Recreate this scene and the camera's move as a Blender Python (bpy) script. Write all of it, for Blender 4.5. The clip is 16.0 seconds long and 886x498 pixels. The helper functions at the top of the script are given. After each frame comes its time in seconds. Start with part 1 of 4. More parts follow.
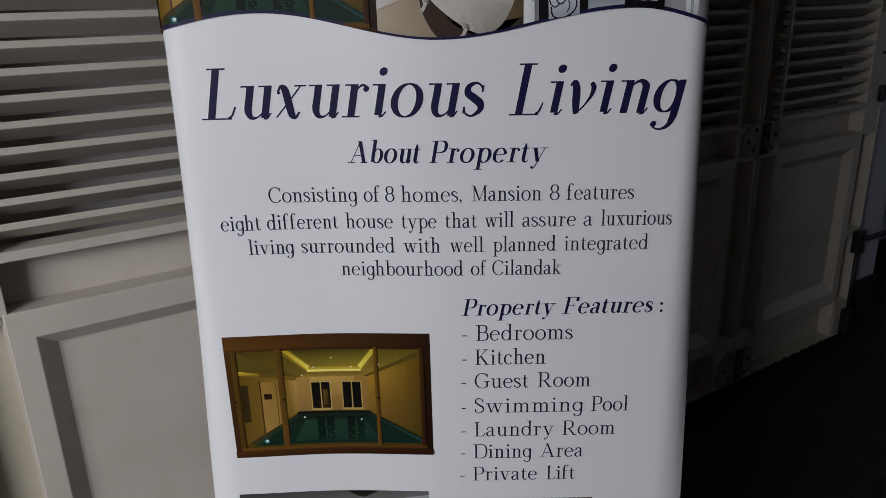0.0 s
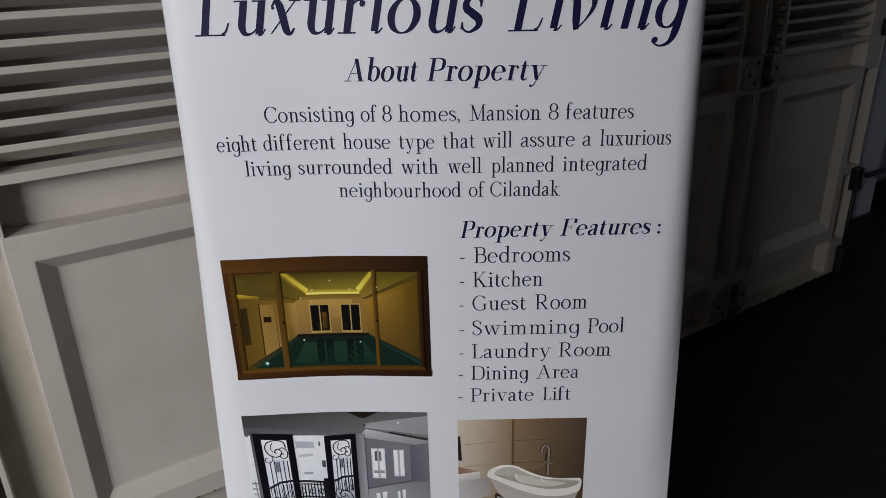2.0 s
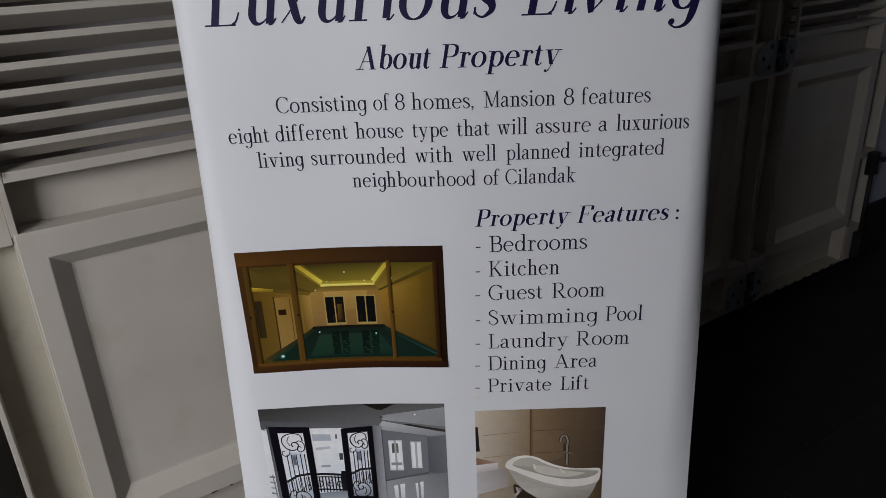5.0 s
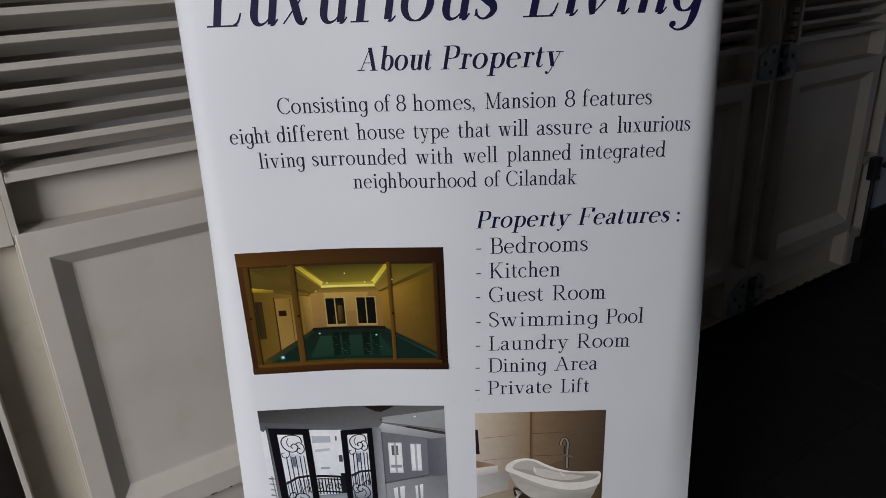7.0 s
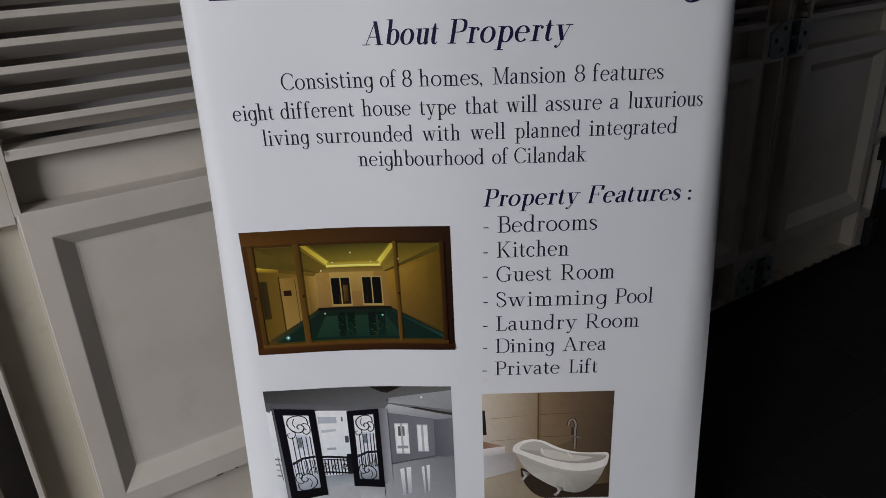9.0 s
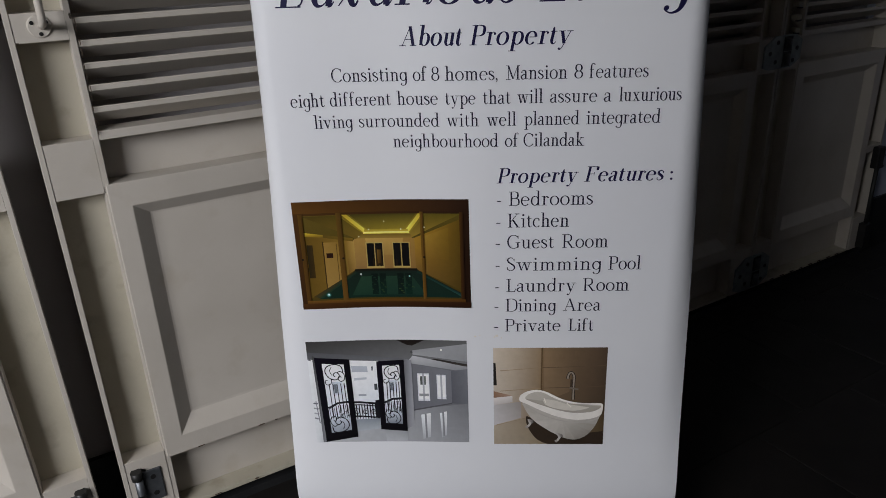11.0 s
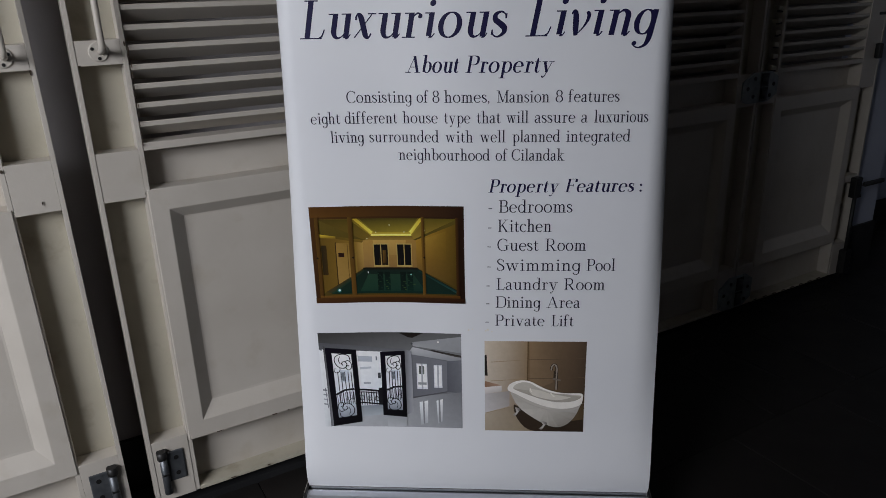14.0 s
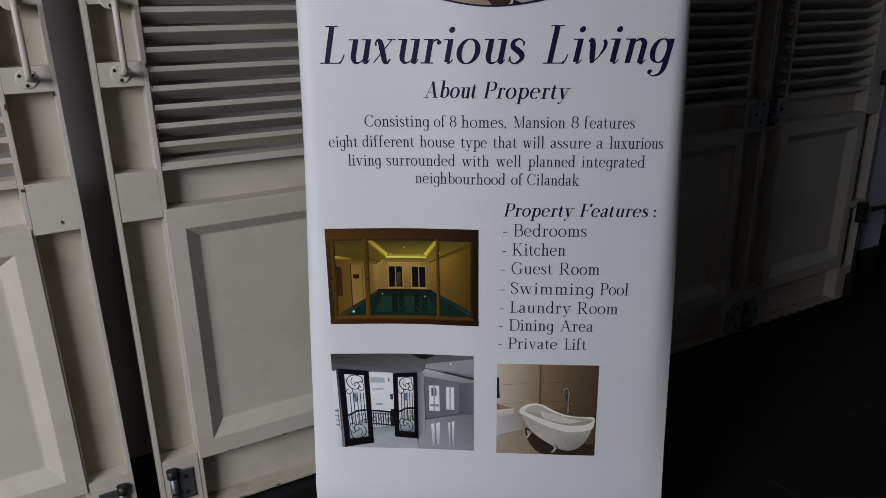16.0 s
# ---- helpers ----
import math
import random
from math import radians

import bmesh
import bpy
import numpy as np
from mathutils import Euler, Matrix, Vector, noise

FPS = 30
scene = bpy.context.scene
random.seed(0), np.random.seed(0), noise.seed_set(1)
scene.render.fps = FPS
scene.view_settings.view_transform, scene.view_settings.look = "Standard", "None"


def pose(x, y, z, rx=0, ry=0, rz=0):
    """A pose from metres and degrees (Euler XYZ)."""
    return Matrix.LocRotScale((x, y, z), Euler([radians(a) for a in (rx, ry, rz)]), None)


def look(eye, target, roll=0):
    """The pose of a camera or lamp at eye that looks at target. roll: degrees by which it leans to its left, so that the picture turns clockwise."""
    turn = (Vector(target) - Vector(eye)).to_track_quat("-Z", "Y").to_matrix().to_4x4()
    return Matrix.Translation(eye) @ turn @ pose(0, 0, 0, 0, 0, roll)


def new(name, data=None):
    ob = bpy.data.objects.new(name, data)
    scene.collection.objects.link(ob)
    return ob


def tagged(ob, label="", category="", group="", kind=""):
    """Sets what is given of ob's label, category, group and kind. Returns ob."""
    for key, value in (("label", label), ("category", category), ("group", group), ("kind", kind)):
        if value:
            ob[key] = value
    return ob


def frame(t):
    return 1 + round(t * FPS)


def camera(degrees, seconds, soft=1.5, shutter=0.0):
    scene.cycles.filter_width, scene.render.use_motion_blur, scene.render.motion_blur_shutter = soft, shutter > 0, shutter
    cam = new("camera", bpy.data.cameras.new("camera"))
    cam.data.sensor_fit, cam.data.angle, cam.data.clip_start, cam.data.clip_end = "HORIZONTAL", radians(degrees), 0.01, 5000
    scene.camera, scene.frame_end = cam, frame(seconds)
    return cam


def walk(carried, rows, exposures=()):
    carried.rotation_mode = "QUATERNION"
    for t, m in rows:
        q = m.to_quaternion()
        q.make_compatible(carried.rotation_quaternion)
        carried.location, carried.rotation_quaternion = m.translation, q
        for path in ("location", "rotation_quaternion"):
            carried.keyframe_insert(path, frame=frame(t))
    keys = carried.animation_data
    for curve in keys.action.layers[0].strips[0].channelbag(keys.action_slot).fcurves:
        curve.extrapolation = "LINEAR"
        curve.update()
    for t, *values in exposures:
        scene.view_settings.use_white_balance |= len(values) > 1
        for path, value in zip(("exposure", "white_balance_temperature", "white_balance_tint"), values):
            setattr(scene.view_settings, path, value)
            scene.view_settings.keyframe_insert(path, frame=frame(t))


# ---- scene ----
# ---- camera and walk ----
cam = camera(63.0, 16.0, soft=0.7)
ROWS = [
    (0, 0.0247, -1.0917, 1.3674, 71.243, 1.448, 0.431),
    (0.5, 0.0238, -1.0966, 1.3665, 71.417, 1.25, -0.136),
    (1, 0.0205, -1.0996, 1.3606, 71.763, 0.788, 0.307),
    (1.5, 0.0191, -1.1006, 1.346, 70.145, 1.127, 0.65),
    (2, 0.0219, -1.1057, 1.3253, 67.217, 1.431, 0.166),
    (2.5, 0.0136, -1.1042, 1.3154, 66.266, 1.41, 0.474),
    (3, 0.0092, -1.095, 1.311, 65.905, 1.402, 0.913),
    (3.5, 0.0043, -1.0827, 1.3111, 65.68, 1.626, 1.488),
    (4, 0.006, -1.0823, 1.3108, 66.113, 2.398, 1.514),
    (4.5, 0.0159, -1.0925, 1.314, 66.509, 2.552, 1.179),
    (4.7, 0.0123, -1.0959, 1.3144, 66.594, 2.548, 0.523),
    (7, 0.0138, -1.0983, 1.309, 67.122, 2.345, 0.746),
    (7.5, 0.0147, -1.0943, 1.3036, 66.701, 2.573, 0.497),
    (8, 0.0132, -1.0892, 1.2975, 65.98, 2.543, 0.92),
    (8.5, 0.0136, -1.0859, 1.2965, 65.804, 2.558, 1.091),
    (9, 0.0097, -1.0851, 1.2957, 65.813, 2.546, 1.067),
    (9.5, 0.0054, -1.0934, 1.2915, 65.952, 2.448, 0.999),
    (10, -0.0017, -1.1274, 1.2716, 64.389, 1.873, 1.145),
    (10.2, -0.0077, -1.1594, 1.2775, 64.741, 2.017, 3.078),
    (12.3, 0.0544, -1.5129, 1.3142, 69.851, 1.682, 1.708),
    (12.5, 0.0544, -1.5204, 1.3107, 69.762, 1.38, 1.698),
    (13, 0.0557, -1.5295, 1.3133, 69.966, 0.715, 2.242),
    (13.5, 0.0539, -1.5279, 1.3067, 69.993, 1.639, 3.043),
    (14, 0.0465, -1.5247, 1.3064, 70, 1.428, 3.741),
    (14.5, 0.038, -1.5293, 1.3045, 70.043, 0.776, 4.089),
    (15, 0.0332, -1.5323, 1.311, 70.422, 1.154, 4.17),
    (15.5, 0.026, -1.5322, 1.3135, 70.899, 1.59, 4.192),
    (16, 0.0157, -1.5339, 1.3224, 71.369, 0.82, 3.998),
]
EXPOSURES = [
    (0.0, -0.01, 6500, 10), (0.5, 0.04, 6500, 10), (1.0, 0.12, 6500, 10), (2.0, 0.12, 6500, 10), (3.5, 0.13, 6500, 10), (4.0, 0.00, 6500, 10),
    (4.5, -0.13, 6500, 10), (7.0, 0.12, 6500, 10), (8.5, 0.10, 6500, 10), (9.0, 0.00, 6500, 10), (9.5, -0.11, 6500, 10), (10.0, -0.08, 6500, 10),
    (12.5, 0.09, 6400, 10), (13.0, 0.00, 6300, 10), (13.5, -0.02, 6300, 10), (14.0, -0.11, 6300, 10), (14.5, -0.25, 6300, 10), (15.0, -0.27, 6300, 10),
    (15.5, -0.27, 6300, 10), (16.0, -0.14, 6300, 10),
]
walk(cam, [(t, pose(x, y, z, rx, ry, rz)) for t, x, y, z, rx, ry, rz in ROWS], EXPOSURES)

# ---- world and light ----
world = bpy.data.worlds.new("sky")
scene.world = world
world.use_nodes = True
wn = world.node_tree
sky = wn.nodes.new("ShaderNodeTexSky")
sky.sky_type = "NISHITA"
sky.sun_disc = False
sky.sun_elevation, sky.sun_rotation = radians(42), radians(200)
wn.nodes["Background"].inputs[1].default_value = 0.08
wn.links.new(sky.outputs[0], wn.nodes["Background"].inputs[0])


def area_lamp(name, eye, target, width, height, power, colour):
    lamp = bpy.data.lights.new(name, "AREA")
    lamp.shape, lamp.size, lamp.size_y = "RECTANGLE", width, height
    lamp.energy, lamp.color = power, colour
    ob = new(name, lamp)
    ob.matrix_world = look(eye, target)
    return ob


# daylight: a lamp for the sky outside the added, unseen opening behind the walker
OPEN_X0, OPEN_X1, OPEN_Y, OPEN_Z0, OPEN_Z1 = -2.55, -0.88, -2.40, 0.72, 2.36
area_lamp("daylight", (-2.15, -3.45, 2.32), (-1.0, 0, 0.6), 2.4, 1.7, 204.0, (0.940, 0.942, 0.985))
scene.view_settings.exposure = 0.0


# ---- materials ----
def lin(hexa, gain=1.0):
    """Linear colour from an sRGB hex string."""
    out = []
    for i in (0, 2, 4):
        c = int(hexa[i:i + 2], 16) / 255
        c = c / 12.92 if c <= 0.04045 else ((c + 0.055) / 1.055) ** 2.4
        out.append(min(0.90, gain * c ** 1.16))
    return (*out, 1.0)


def material(name, a, b, rough=0.5, metal=0.0, scale=8.0, fine=220.0, bump=0.05, rough_var=0.1, random_tone=0.0, dirt=None, dirt_amount=0.3):
    """A surface between colours a and b: cloudy variation, fine grain relief, uneven gloss and, with dirt, patches of grime."""
    m = bpy.data.materials.new(name)
    m.use_nodes = True
    nt = m.node_tree
    N, L = nt.nodes, nt.links
    p = N["Principled BSDF"]
    co = N.new("ShaderNodeTexCoord").outputs["Object"]
    big, small = N.new("ShaderNodeTexNoise"), N.new("ShaderNodeTexNoise")
    for n, s, d in ((big, scale, 5), (small, fine, 3)):
        n.inputs["Scale"].default_value, n.inputs["Detail"].default_value = s, d
        L.new(co, n.inputs["Vector"])
    mix = N.new("ShaderNodeMix")
    mix.data_type = "RGBA"
    mix.inputs["A"].default_value, mix.inputs["B"].default_value = a, b
    ramp = N.new("ShaderNodeMapRange")
    ramp.inputs[1].default_value, ramp.inputs[2].default_value = 0.3, 0.7
    L.new(big.outputs["Fac"], ramp.inputs[0])
    L.new(ramp.outputs[0], mix.inputs["Factor"])
    colour = mix.outputs["Result"]
    if dirt:
        spots = N.new("ShaderNodeTexNoise")
        spots.inputs["Scale"].default_value, spots.inputs["Detail"].default_value = scale * 2.7, 8
        L.new(co, spots.inputs["Vector"])
        cut = N.new("ShaderNodeMapRange")
        cut.inputs[1].default_value, cut.inputs[2].default_value, cut.inputs[4].default_value = 0.56, 0.74, dirt_amount
        L.new(spots.outputs["Fac"], cut.inputs[0])
        grime = N.new("ShaderNodeMix")
        grime.data_type = "RGBA"
        grime.inputs["B"].default_value = dirt
        L.new(cut.outputs[0], grime.inputs["Factor"])
        L.new(colour, grime.inputs["A"])
        colour = grime.outputs["Result"]
    if random_tone:
        info, hsv, tone = N.new("ShaderNodeObjectInfo"), N.new("ShaderNodeHueSaturation"), N.new("ShaderNodeMapRange")
        tone.inputs[3].default_value, tone.inputs[4].default_value = 1 - random_tone, 1 + random_tone
        L.new(info.outputs["Random"], tone.inputs[0])
        L.new(tone.outputs[0], hsv.inputs["Value"])
        L.new(colour, hsv.inputs["Color"])
        colour = hsv.outputs["Color"]
    L.new(colour, p.inputs["Base Color"])
    r = N.new("ShaderNodeMapRange")
    r.inputs[3].default_value, r.inputs[4].default_value = rough - rough_var, rough + rough_var
    L.new(big.outputs["Fac"], r.inputs[0])
    L.new(r.outputs[0], p.inputs["Roughness"])
    p.inputs["Metallic"].default_value = metal
    bn = N.new("ShaderNodeBump")
    bn.inputs["Strength"].default_value, bn.inputs["Distance"].default_value = bump, 0.002
    L.new(small.outputs["Fac"], bn.inputs["Height"])
    L.new(bn.outputs["Normal"], p.inputs["Normal"])
    return m


def ink_material():
    """Printed ink: the colour of each point of the print, on satin vinyl."""
    m = bpy.data.materials.new("photo_ink")
    m.use_nodes = True
    N, L = m.node_tree.nodes, m.node_tree.links
    p = N["Principled BSDF"]
    at = N.new("ShaderNodeAttribute")
    at.attribute_name = "ink"
    no = N.new("ShaderNodeTexNoise")
    no.inputs["Scale"].default_value, no.inputs["Detail"].default_value = 90, 4
    L.new(N.new("ShaderNodeTexCoord").outputs["Object"], no.inputs["Vector"])
    hsv, mr = N.new("ShaderNodeHueSaturation"), N.new("ShaderNodeMapRange")
    mr.inputs[3].default_value, mr.inputs[4].default_value = 0.90, 1.10
    L.new(no.outputs["Fac"], mr.inputs[0])
    L.new(mr.outputs[0], hsv.inputs["Value"])
    L.new(at.outputs["Color"], hsv.inputs["Color"])
    L.new(hsv.outputs["Color"], p.inputs["Base Color"])
    p.inputs["Roughness"].default_value = 0.55
    p.inputs["Specular IOR Level"].default_value = 0.15
    return m


M_VINYL = material("white_vinyl", (0.78, 0.79, 0.81, 1), (0.74, 0.75, 0.78, 1), rough=0.42, scale=3.0, fine=400, bump=0.02, dirt=(0.6, 0.57, 0.5, 1), dirt_amount=0.05)
M_NAVY = material("navy_ink", (0.010, 0.009, 0.045, 1), (0.014, 0.012, 0.055, 1), rough=0.4, bump=0.0)
M_GREY_INK = material("dark_grey_ink", (0.015, 0.015, 0.032, 1), (0.021, 0.021, 0.040, 1), rough=0.4, bump=0.0)
for m in (M_NAVY, M_GREY_INK):
    m.node_tree.nodes["Principled BSDF"].inputs["Specular IOR Level"].default_value = 0.15
M_INK = ink_material()
M_PAINT = material("cream_door_paint", (0.552, 0.510, 0.450, 1), (0.490, 0.450, 0.392, 1), rough=0.42, scale=5.0, fine=160, bump=0.10, dirt=(0.34, 0.28, 0.19, 1), dirt_amount=0.22)
# dusty paint; recess shade is also put into its darker, browner tone
M_PAINT_DUST_SHADE = material("dusty_door_paint", (0.51, 0.475, 0.385, 1), (0.43, 0.395, 0.31, 1), rough=0.5, scale=6.0, fine=160, bump=0.12, dirt=(0.20, 0.145, 0.085, 1), dirt_amount=0.40)
M_CHIP = material("bare_rusty_steel", (0.05, 0.035, 0.022, 1), (0.09, 0.06, 0.04, 1), rough=0.8, scale=90, bump=0.2)
M_HINGE = material("galvanised_steel", (0.20, 0.21, 0.225, 1), (0.11, 0.12, 0.13, 1), rough=0.5, metal=0.8, scale=40, fine=300, bump=0.1)
M_OLD_HINGE = material("weathered_steel", (0.34, 0.37, 0.37, 1), (0.22, 0.25, 0.25, 1), rough=0.55, metal=0.2, scale=50, fine=300, bump=0.15)
M_BLACK = material("black_iron", (0.012, 0.012, 0.012, 1), (0.022, 0.021, 0.02, 1), rough=0.45, metal=0.3, scale=30, bump=0.1)
M_ALU = material("brushed_aluminium", (0.62, 0.64, 0.68, 1), (0.55, 0.57, 0.61, 1), rough=0.34, metal=0.85, scale=12, fine=500, bump=0.03)
M_CHROME = material("polished_edge", (0.8, 0.8, 0.82, 1), (0.75, 0.75, 0.77, 1), rough=0.15, metal=1.0, rough_var=0.05, bump=0.0)
M_PLASTIC = material("black_plastic", (0.012, 0.012, 0.013, 1), (0.02, 0.02, 0.02, 1), rough=0.4, bump=0.04)
M_TILE = material("dark_floor_tile", (0.0092, 0.0072, 0.0063, 1), (0.0058, 0.0048, 0.0042, 1), rough=0.62, scale=7, fine=120, bump=0.08, random_tone=0.12)
M_TILE.node_tree.nodes["Principled BSDF"].inputs["Specular IOR Level"].default_value = 0.38
M_GROUT = material("black_grout", (0.003, 0.003, 0.003, 1), (0.005, 0.0045, 0.004, 1), rough=0.9, bump=0.2)
# black of the skirtings, used too for the shade under the doors
M_SKIRT_GAP = material("black_stone", (0.008, 0.008, 0.009, 1), (0.012, 0.012, 0.013, 1), rough=0.55, bump=0.05)
M_BLUEWALL = material("pale_blue_grey_plaster", (0.46, 0.49, 0.58, 1), (0.42, 0.45, 0.54, 1), rough=0.8, scale=4, bump=0.12)
M_WALL = material("grey_plaster", (0.38, 0.365, 0.34, 1), (0.34, 0.325, 0.30, 1), rough=0.85, scale=3, bump=0.12)
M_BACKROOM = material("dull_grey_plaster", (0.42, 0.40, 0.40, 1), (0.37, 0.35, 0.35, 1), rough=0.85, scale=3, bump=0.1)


# ---- mesh helpers ----
def box(bm, x0, x1, y0, y1, z0, z1, bevel=0.0):
    v = [bm.verts.new((x, y, z)) for z in (z0, z1) for y in (y0, y1) for x in (x0, x1)]
    fs = [bm.faces.new([v[i] for i in q]) for q in ((0, 2, 3, 1), (4, 5, 7, 6), (0, 1, 5, 4), (2, 6, 7, 3), (0, 4, 6, 2), (1, 3, 7, 5))]
    if bevel:
        es = {e for f in fs for e in f.edges}
        bmesh.ops.bevel(bm, geom=list(es), offset=bevel, segments=2, affect="EDGES", profile=0.6)
    return bm


def boxed(*a, bevel=0.0):
    return box(bmesh.new(), *a, bevel=bevel)


def tube(bm, points, r, sides=14):
    """A round bar swept along points."""
    pts = [Vector(p) for p in points]
    rings = []
    side = None
    for i, p in enumerate(pts):
        way = (pts[min(i + 1, len(pts) - 1)] - pts[max(i - 1, 0)]).normalized()
        ref = Vector((0, 0, 1)) if abs(way.z) < 0.9 else Vector((1, 0, 0))
        side = (ref - way * ref.dot(way)).normalized() if side is None else (side - way * side.dot(way)).normalized()
        up = way.cross(side)
        rings.append([bm.verts.new(p + r * (math.cos(k) * side + math.sin(k) * up)) for k in (2 * math.pi * j / sides for j in range(sides))])
    for a, b in zip(rings, rings[1:]):
        for j in range(sides):
            f = bm.faces.new((a[j], a[(j + 1) % sides], b[(j + 1) % sides], b[j]))
            f.smooth = True
    bm.faces.new(rings[0][::-1])
    bm.faces.new(rings[-1])
    return bm


def prism(bm, outline, y0, y1):
    """An outline of (x, z) points given depth from y0 to y1."""
    a, b = [bm.verts.new((x, y0, z)) for x, z in outline], [bm.verts.new((x, y1, z)) for x, z in outline]
    bm.faces.new(a)
    bm.faces.new(b[::-1])
    for i in range(len(outline)):
        j = (i + 1) % len(outline)
        bm.faces.new((a[j], a[i], b[i], b[j]))
    return bm


def part(name, bm, mat, parent=None, label="", at=None):
    me = bpy.data.meshes.new(name)
    bmesh.ops.recalc_face_normals(bm, faces=bm.faces)
    bm.to_mesh(me)
    bm.free()
    me.materials.append(mat)
    ob = new(name, me)
    ob.parent = parent
    if at is not None:
        ob.matrix_local = at
    if label:
        tagged(ob, label)
    return ob


def again(ob, parent, at):
    """Another object on the same mesh."""
    o = new(ob.name.split(".")[0], ob.data)
    o.parent = parent
    o.matrix_local = at
    return o


# ---- plan ----
# u runs along the row of doors, local y goes into the wall, the face of the doors is y = 0
WALL_AT = (-0.722, 0.055)
WALL_TURN = 34.0
PLAN = pose(*WALL_AT, 0, 0, 0, WALL_TURN)
DOOR_W, DOOR_Z0, DOOR_Z1 = 0.740, 0.045, 2.400


def structure(name, bm, mat, label, category, at=PLAN):
    ob = part(name, bm, mat, None, at=None)
    ob.matrix_world = at
    return tagged(ob, label, category, kind="structure")


# floor bed under the tiles
structure("floor", boxed(-4.2, 6.2, -5.2, 2.2, -0.06, -0.003), M_GROUT, "dark grout bed of the tiled floor", "floor")

# wall above the doors, and an unseen pier well to their left
U_LEFT, U_RIGHT = -0.940, 2.830
structure("wall_north", boxed(-4.2, 6.2, -0.02, 0.14, 2.42, 3.0), M_WALL, "plain grey plaster wall above the doors", "wall")
# pier stops 1.6 m short of the doors, to light the wall behind
structure("wall_pier", boxed(-4.2, U_LEFT - 1.60, -0.02, 0.14, 0.0, 2.42), M_WALL, "plain grey plaster wall beside the doors", "wall")
# no real sill: a black strip painted in for the gap's shade
structure("door_sill", boxed(U_LEFT, U_RIGHT + 0.02, 0.006, 0.12, -0.003, 0.022), M_SKIRT_GAP, "low black strip standing for the shade under the folding doors", "sill")

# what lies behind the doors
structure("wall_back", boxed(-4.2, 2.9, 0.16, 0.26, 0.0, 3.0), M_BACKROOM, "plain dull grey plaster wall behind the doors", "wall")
structure("baseboard_back", boxed(-4.2, 2.9, 0.145, 0.16, 0.0, 0.165), M_SKIRT_GAP, "black skirting of the wall behind the doors", "baseboard")

# pale wall past the last door, stepping back into a corner
structure("wall_reveal", boxed(2.832, 3.06, 0.03, 0.37, 0.0, 3.0), M_BLUEWALL, "pale blue-grey plaster wall end past the last door", "wall")
structure("baseboard_reveal", boxed(2.834, 3.062, 0.018, 0.03, 0.0, 0.238), M_SKIRT_GAP, "black skirting on the wall end", "baseboard")
structure("wall_east", boxed(4.05, 4.2, -5.2, 0.95, 0.0, 3.0), M_BLUEWALL, "pale blue-grey plaster side wall", "wall")
structure("baseboard_east", boxed(4.03, 4.05, -5.2, 0.34, 0.0, 0.15), M_SKIRT_GAP, "black skirting on the side wall", "baseboard")
structure("wall_recess", boxed(3.06, 4.05, 0.36, 0.50, 0.0, 3.0), M_BLUEWALL, "pale blue-grey plaster wall in the recess", "wall")
structure("baseboard_recess", boxed(3.062, 4.03, 0.345, 0.36, 0.0, 0.15), M_SKIRT_GAP, "black skirting in the recess", "baseboard")
structure("ceiling", boxed(-4.4, 6.4, -5.4, 2.2, 3.0, 3.1), M_WALL, "plain grey ceiling", "ceiling")

# unseen wall added behind the walker; its wide opening trims the daylight
back = bmesh.new()
for q in ((-6.5, OPEN_X0, 0, 3.0), (OPEN_X1, 6.5, 0, 3.0), (OPEN_X0, OPEN_X1, 0, OPEN_Z0), (OPEN_X0, OPEN_X1, OPEN_Z1, 3.0)):
    box(back, q[0], q[1], OPEN_Y - 0.15, OPEN_Y, q[2], q[3])
structure("wall_south", back, M_WALL, "plain grey unseen wall with an added opening that shapes the daylight", "wall", at=Matrix())
structure("wall_west", boxed(-4.35, -4.2, -5.2, 2.2, 0.0, 3.0), M_WALL, "plain grey side wall", "wall")


# ---- folding doors ----
SLAT_PITCH, LOUVRE_Z0, LOUVRE_Z1 = 0.0416, 0.972, 2.150
PANEL = (0.205, 0.882)          # foot and head of the raised panel


def slat_bm(length):
    """A louvre blade: thick rounded nose towards the room, falling away to the outside."""
    bm = bmesh.new()
    nose = [(0.0002, 0.0028), (0.0022, 0.0), (0.0112, 0.0), (0.0134, 0.0024), (-0.0138, 0.0480), (-0.0240, 0.0460)]
    a, b = [bm.verts.new((0, y, z)) for z, y in nose], [bm.verts.new((length, y, z)) for z, y in nose]
    bm.faces.new(a)
    bm.faces.new(b[::-1])
    for i in range(len(nose)):
        j = (i + 1) % len(nose)
        bm.faces.new((a[i], a[j], b[j], b[i]))
    return bm


def panel_bm(u0, u1, z0, z1):
    """A flat ring with a sunk field inside a bevel."""
    bm = bmesh.new()
    rings = []
    for side, head, foot, y in ((0, 0, 0, 0.050), (0, 0, 0, -0.003), (0.0415, 0.052, 0.048, -0.003), (0.075, 0.080, 0.088, 0.021), (0.080, 0.085, 0.094, 0.022)):
        rings.append([bm.verts.new(p) for p in ((u0 + side, y, z0 + foot), (u1 - side, y, z0 + foot), (u1 - side, y, z1 - head), (u0 + side, y, z1 - head))])
    for a, b in zip(rings, rings[1:]):
        for i in range(4):
            bm.faces.new((a[i], a[(i + 1) % 4], b[(i + 1) % 4], b[i]))
    bm.faces.new(rings[-1])
    bm.faces.new(rings[0][::-1])
    edges = [e for e in bm.edges if all(abs(v.co.y + 0.003) < 1e-5 for v in e.verts)]
    bmesh.ops.bevel(bm, geom=edges, offset=0.0016, segments=2, affect="EDGES", profile=0.5)
    return bm


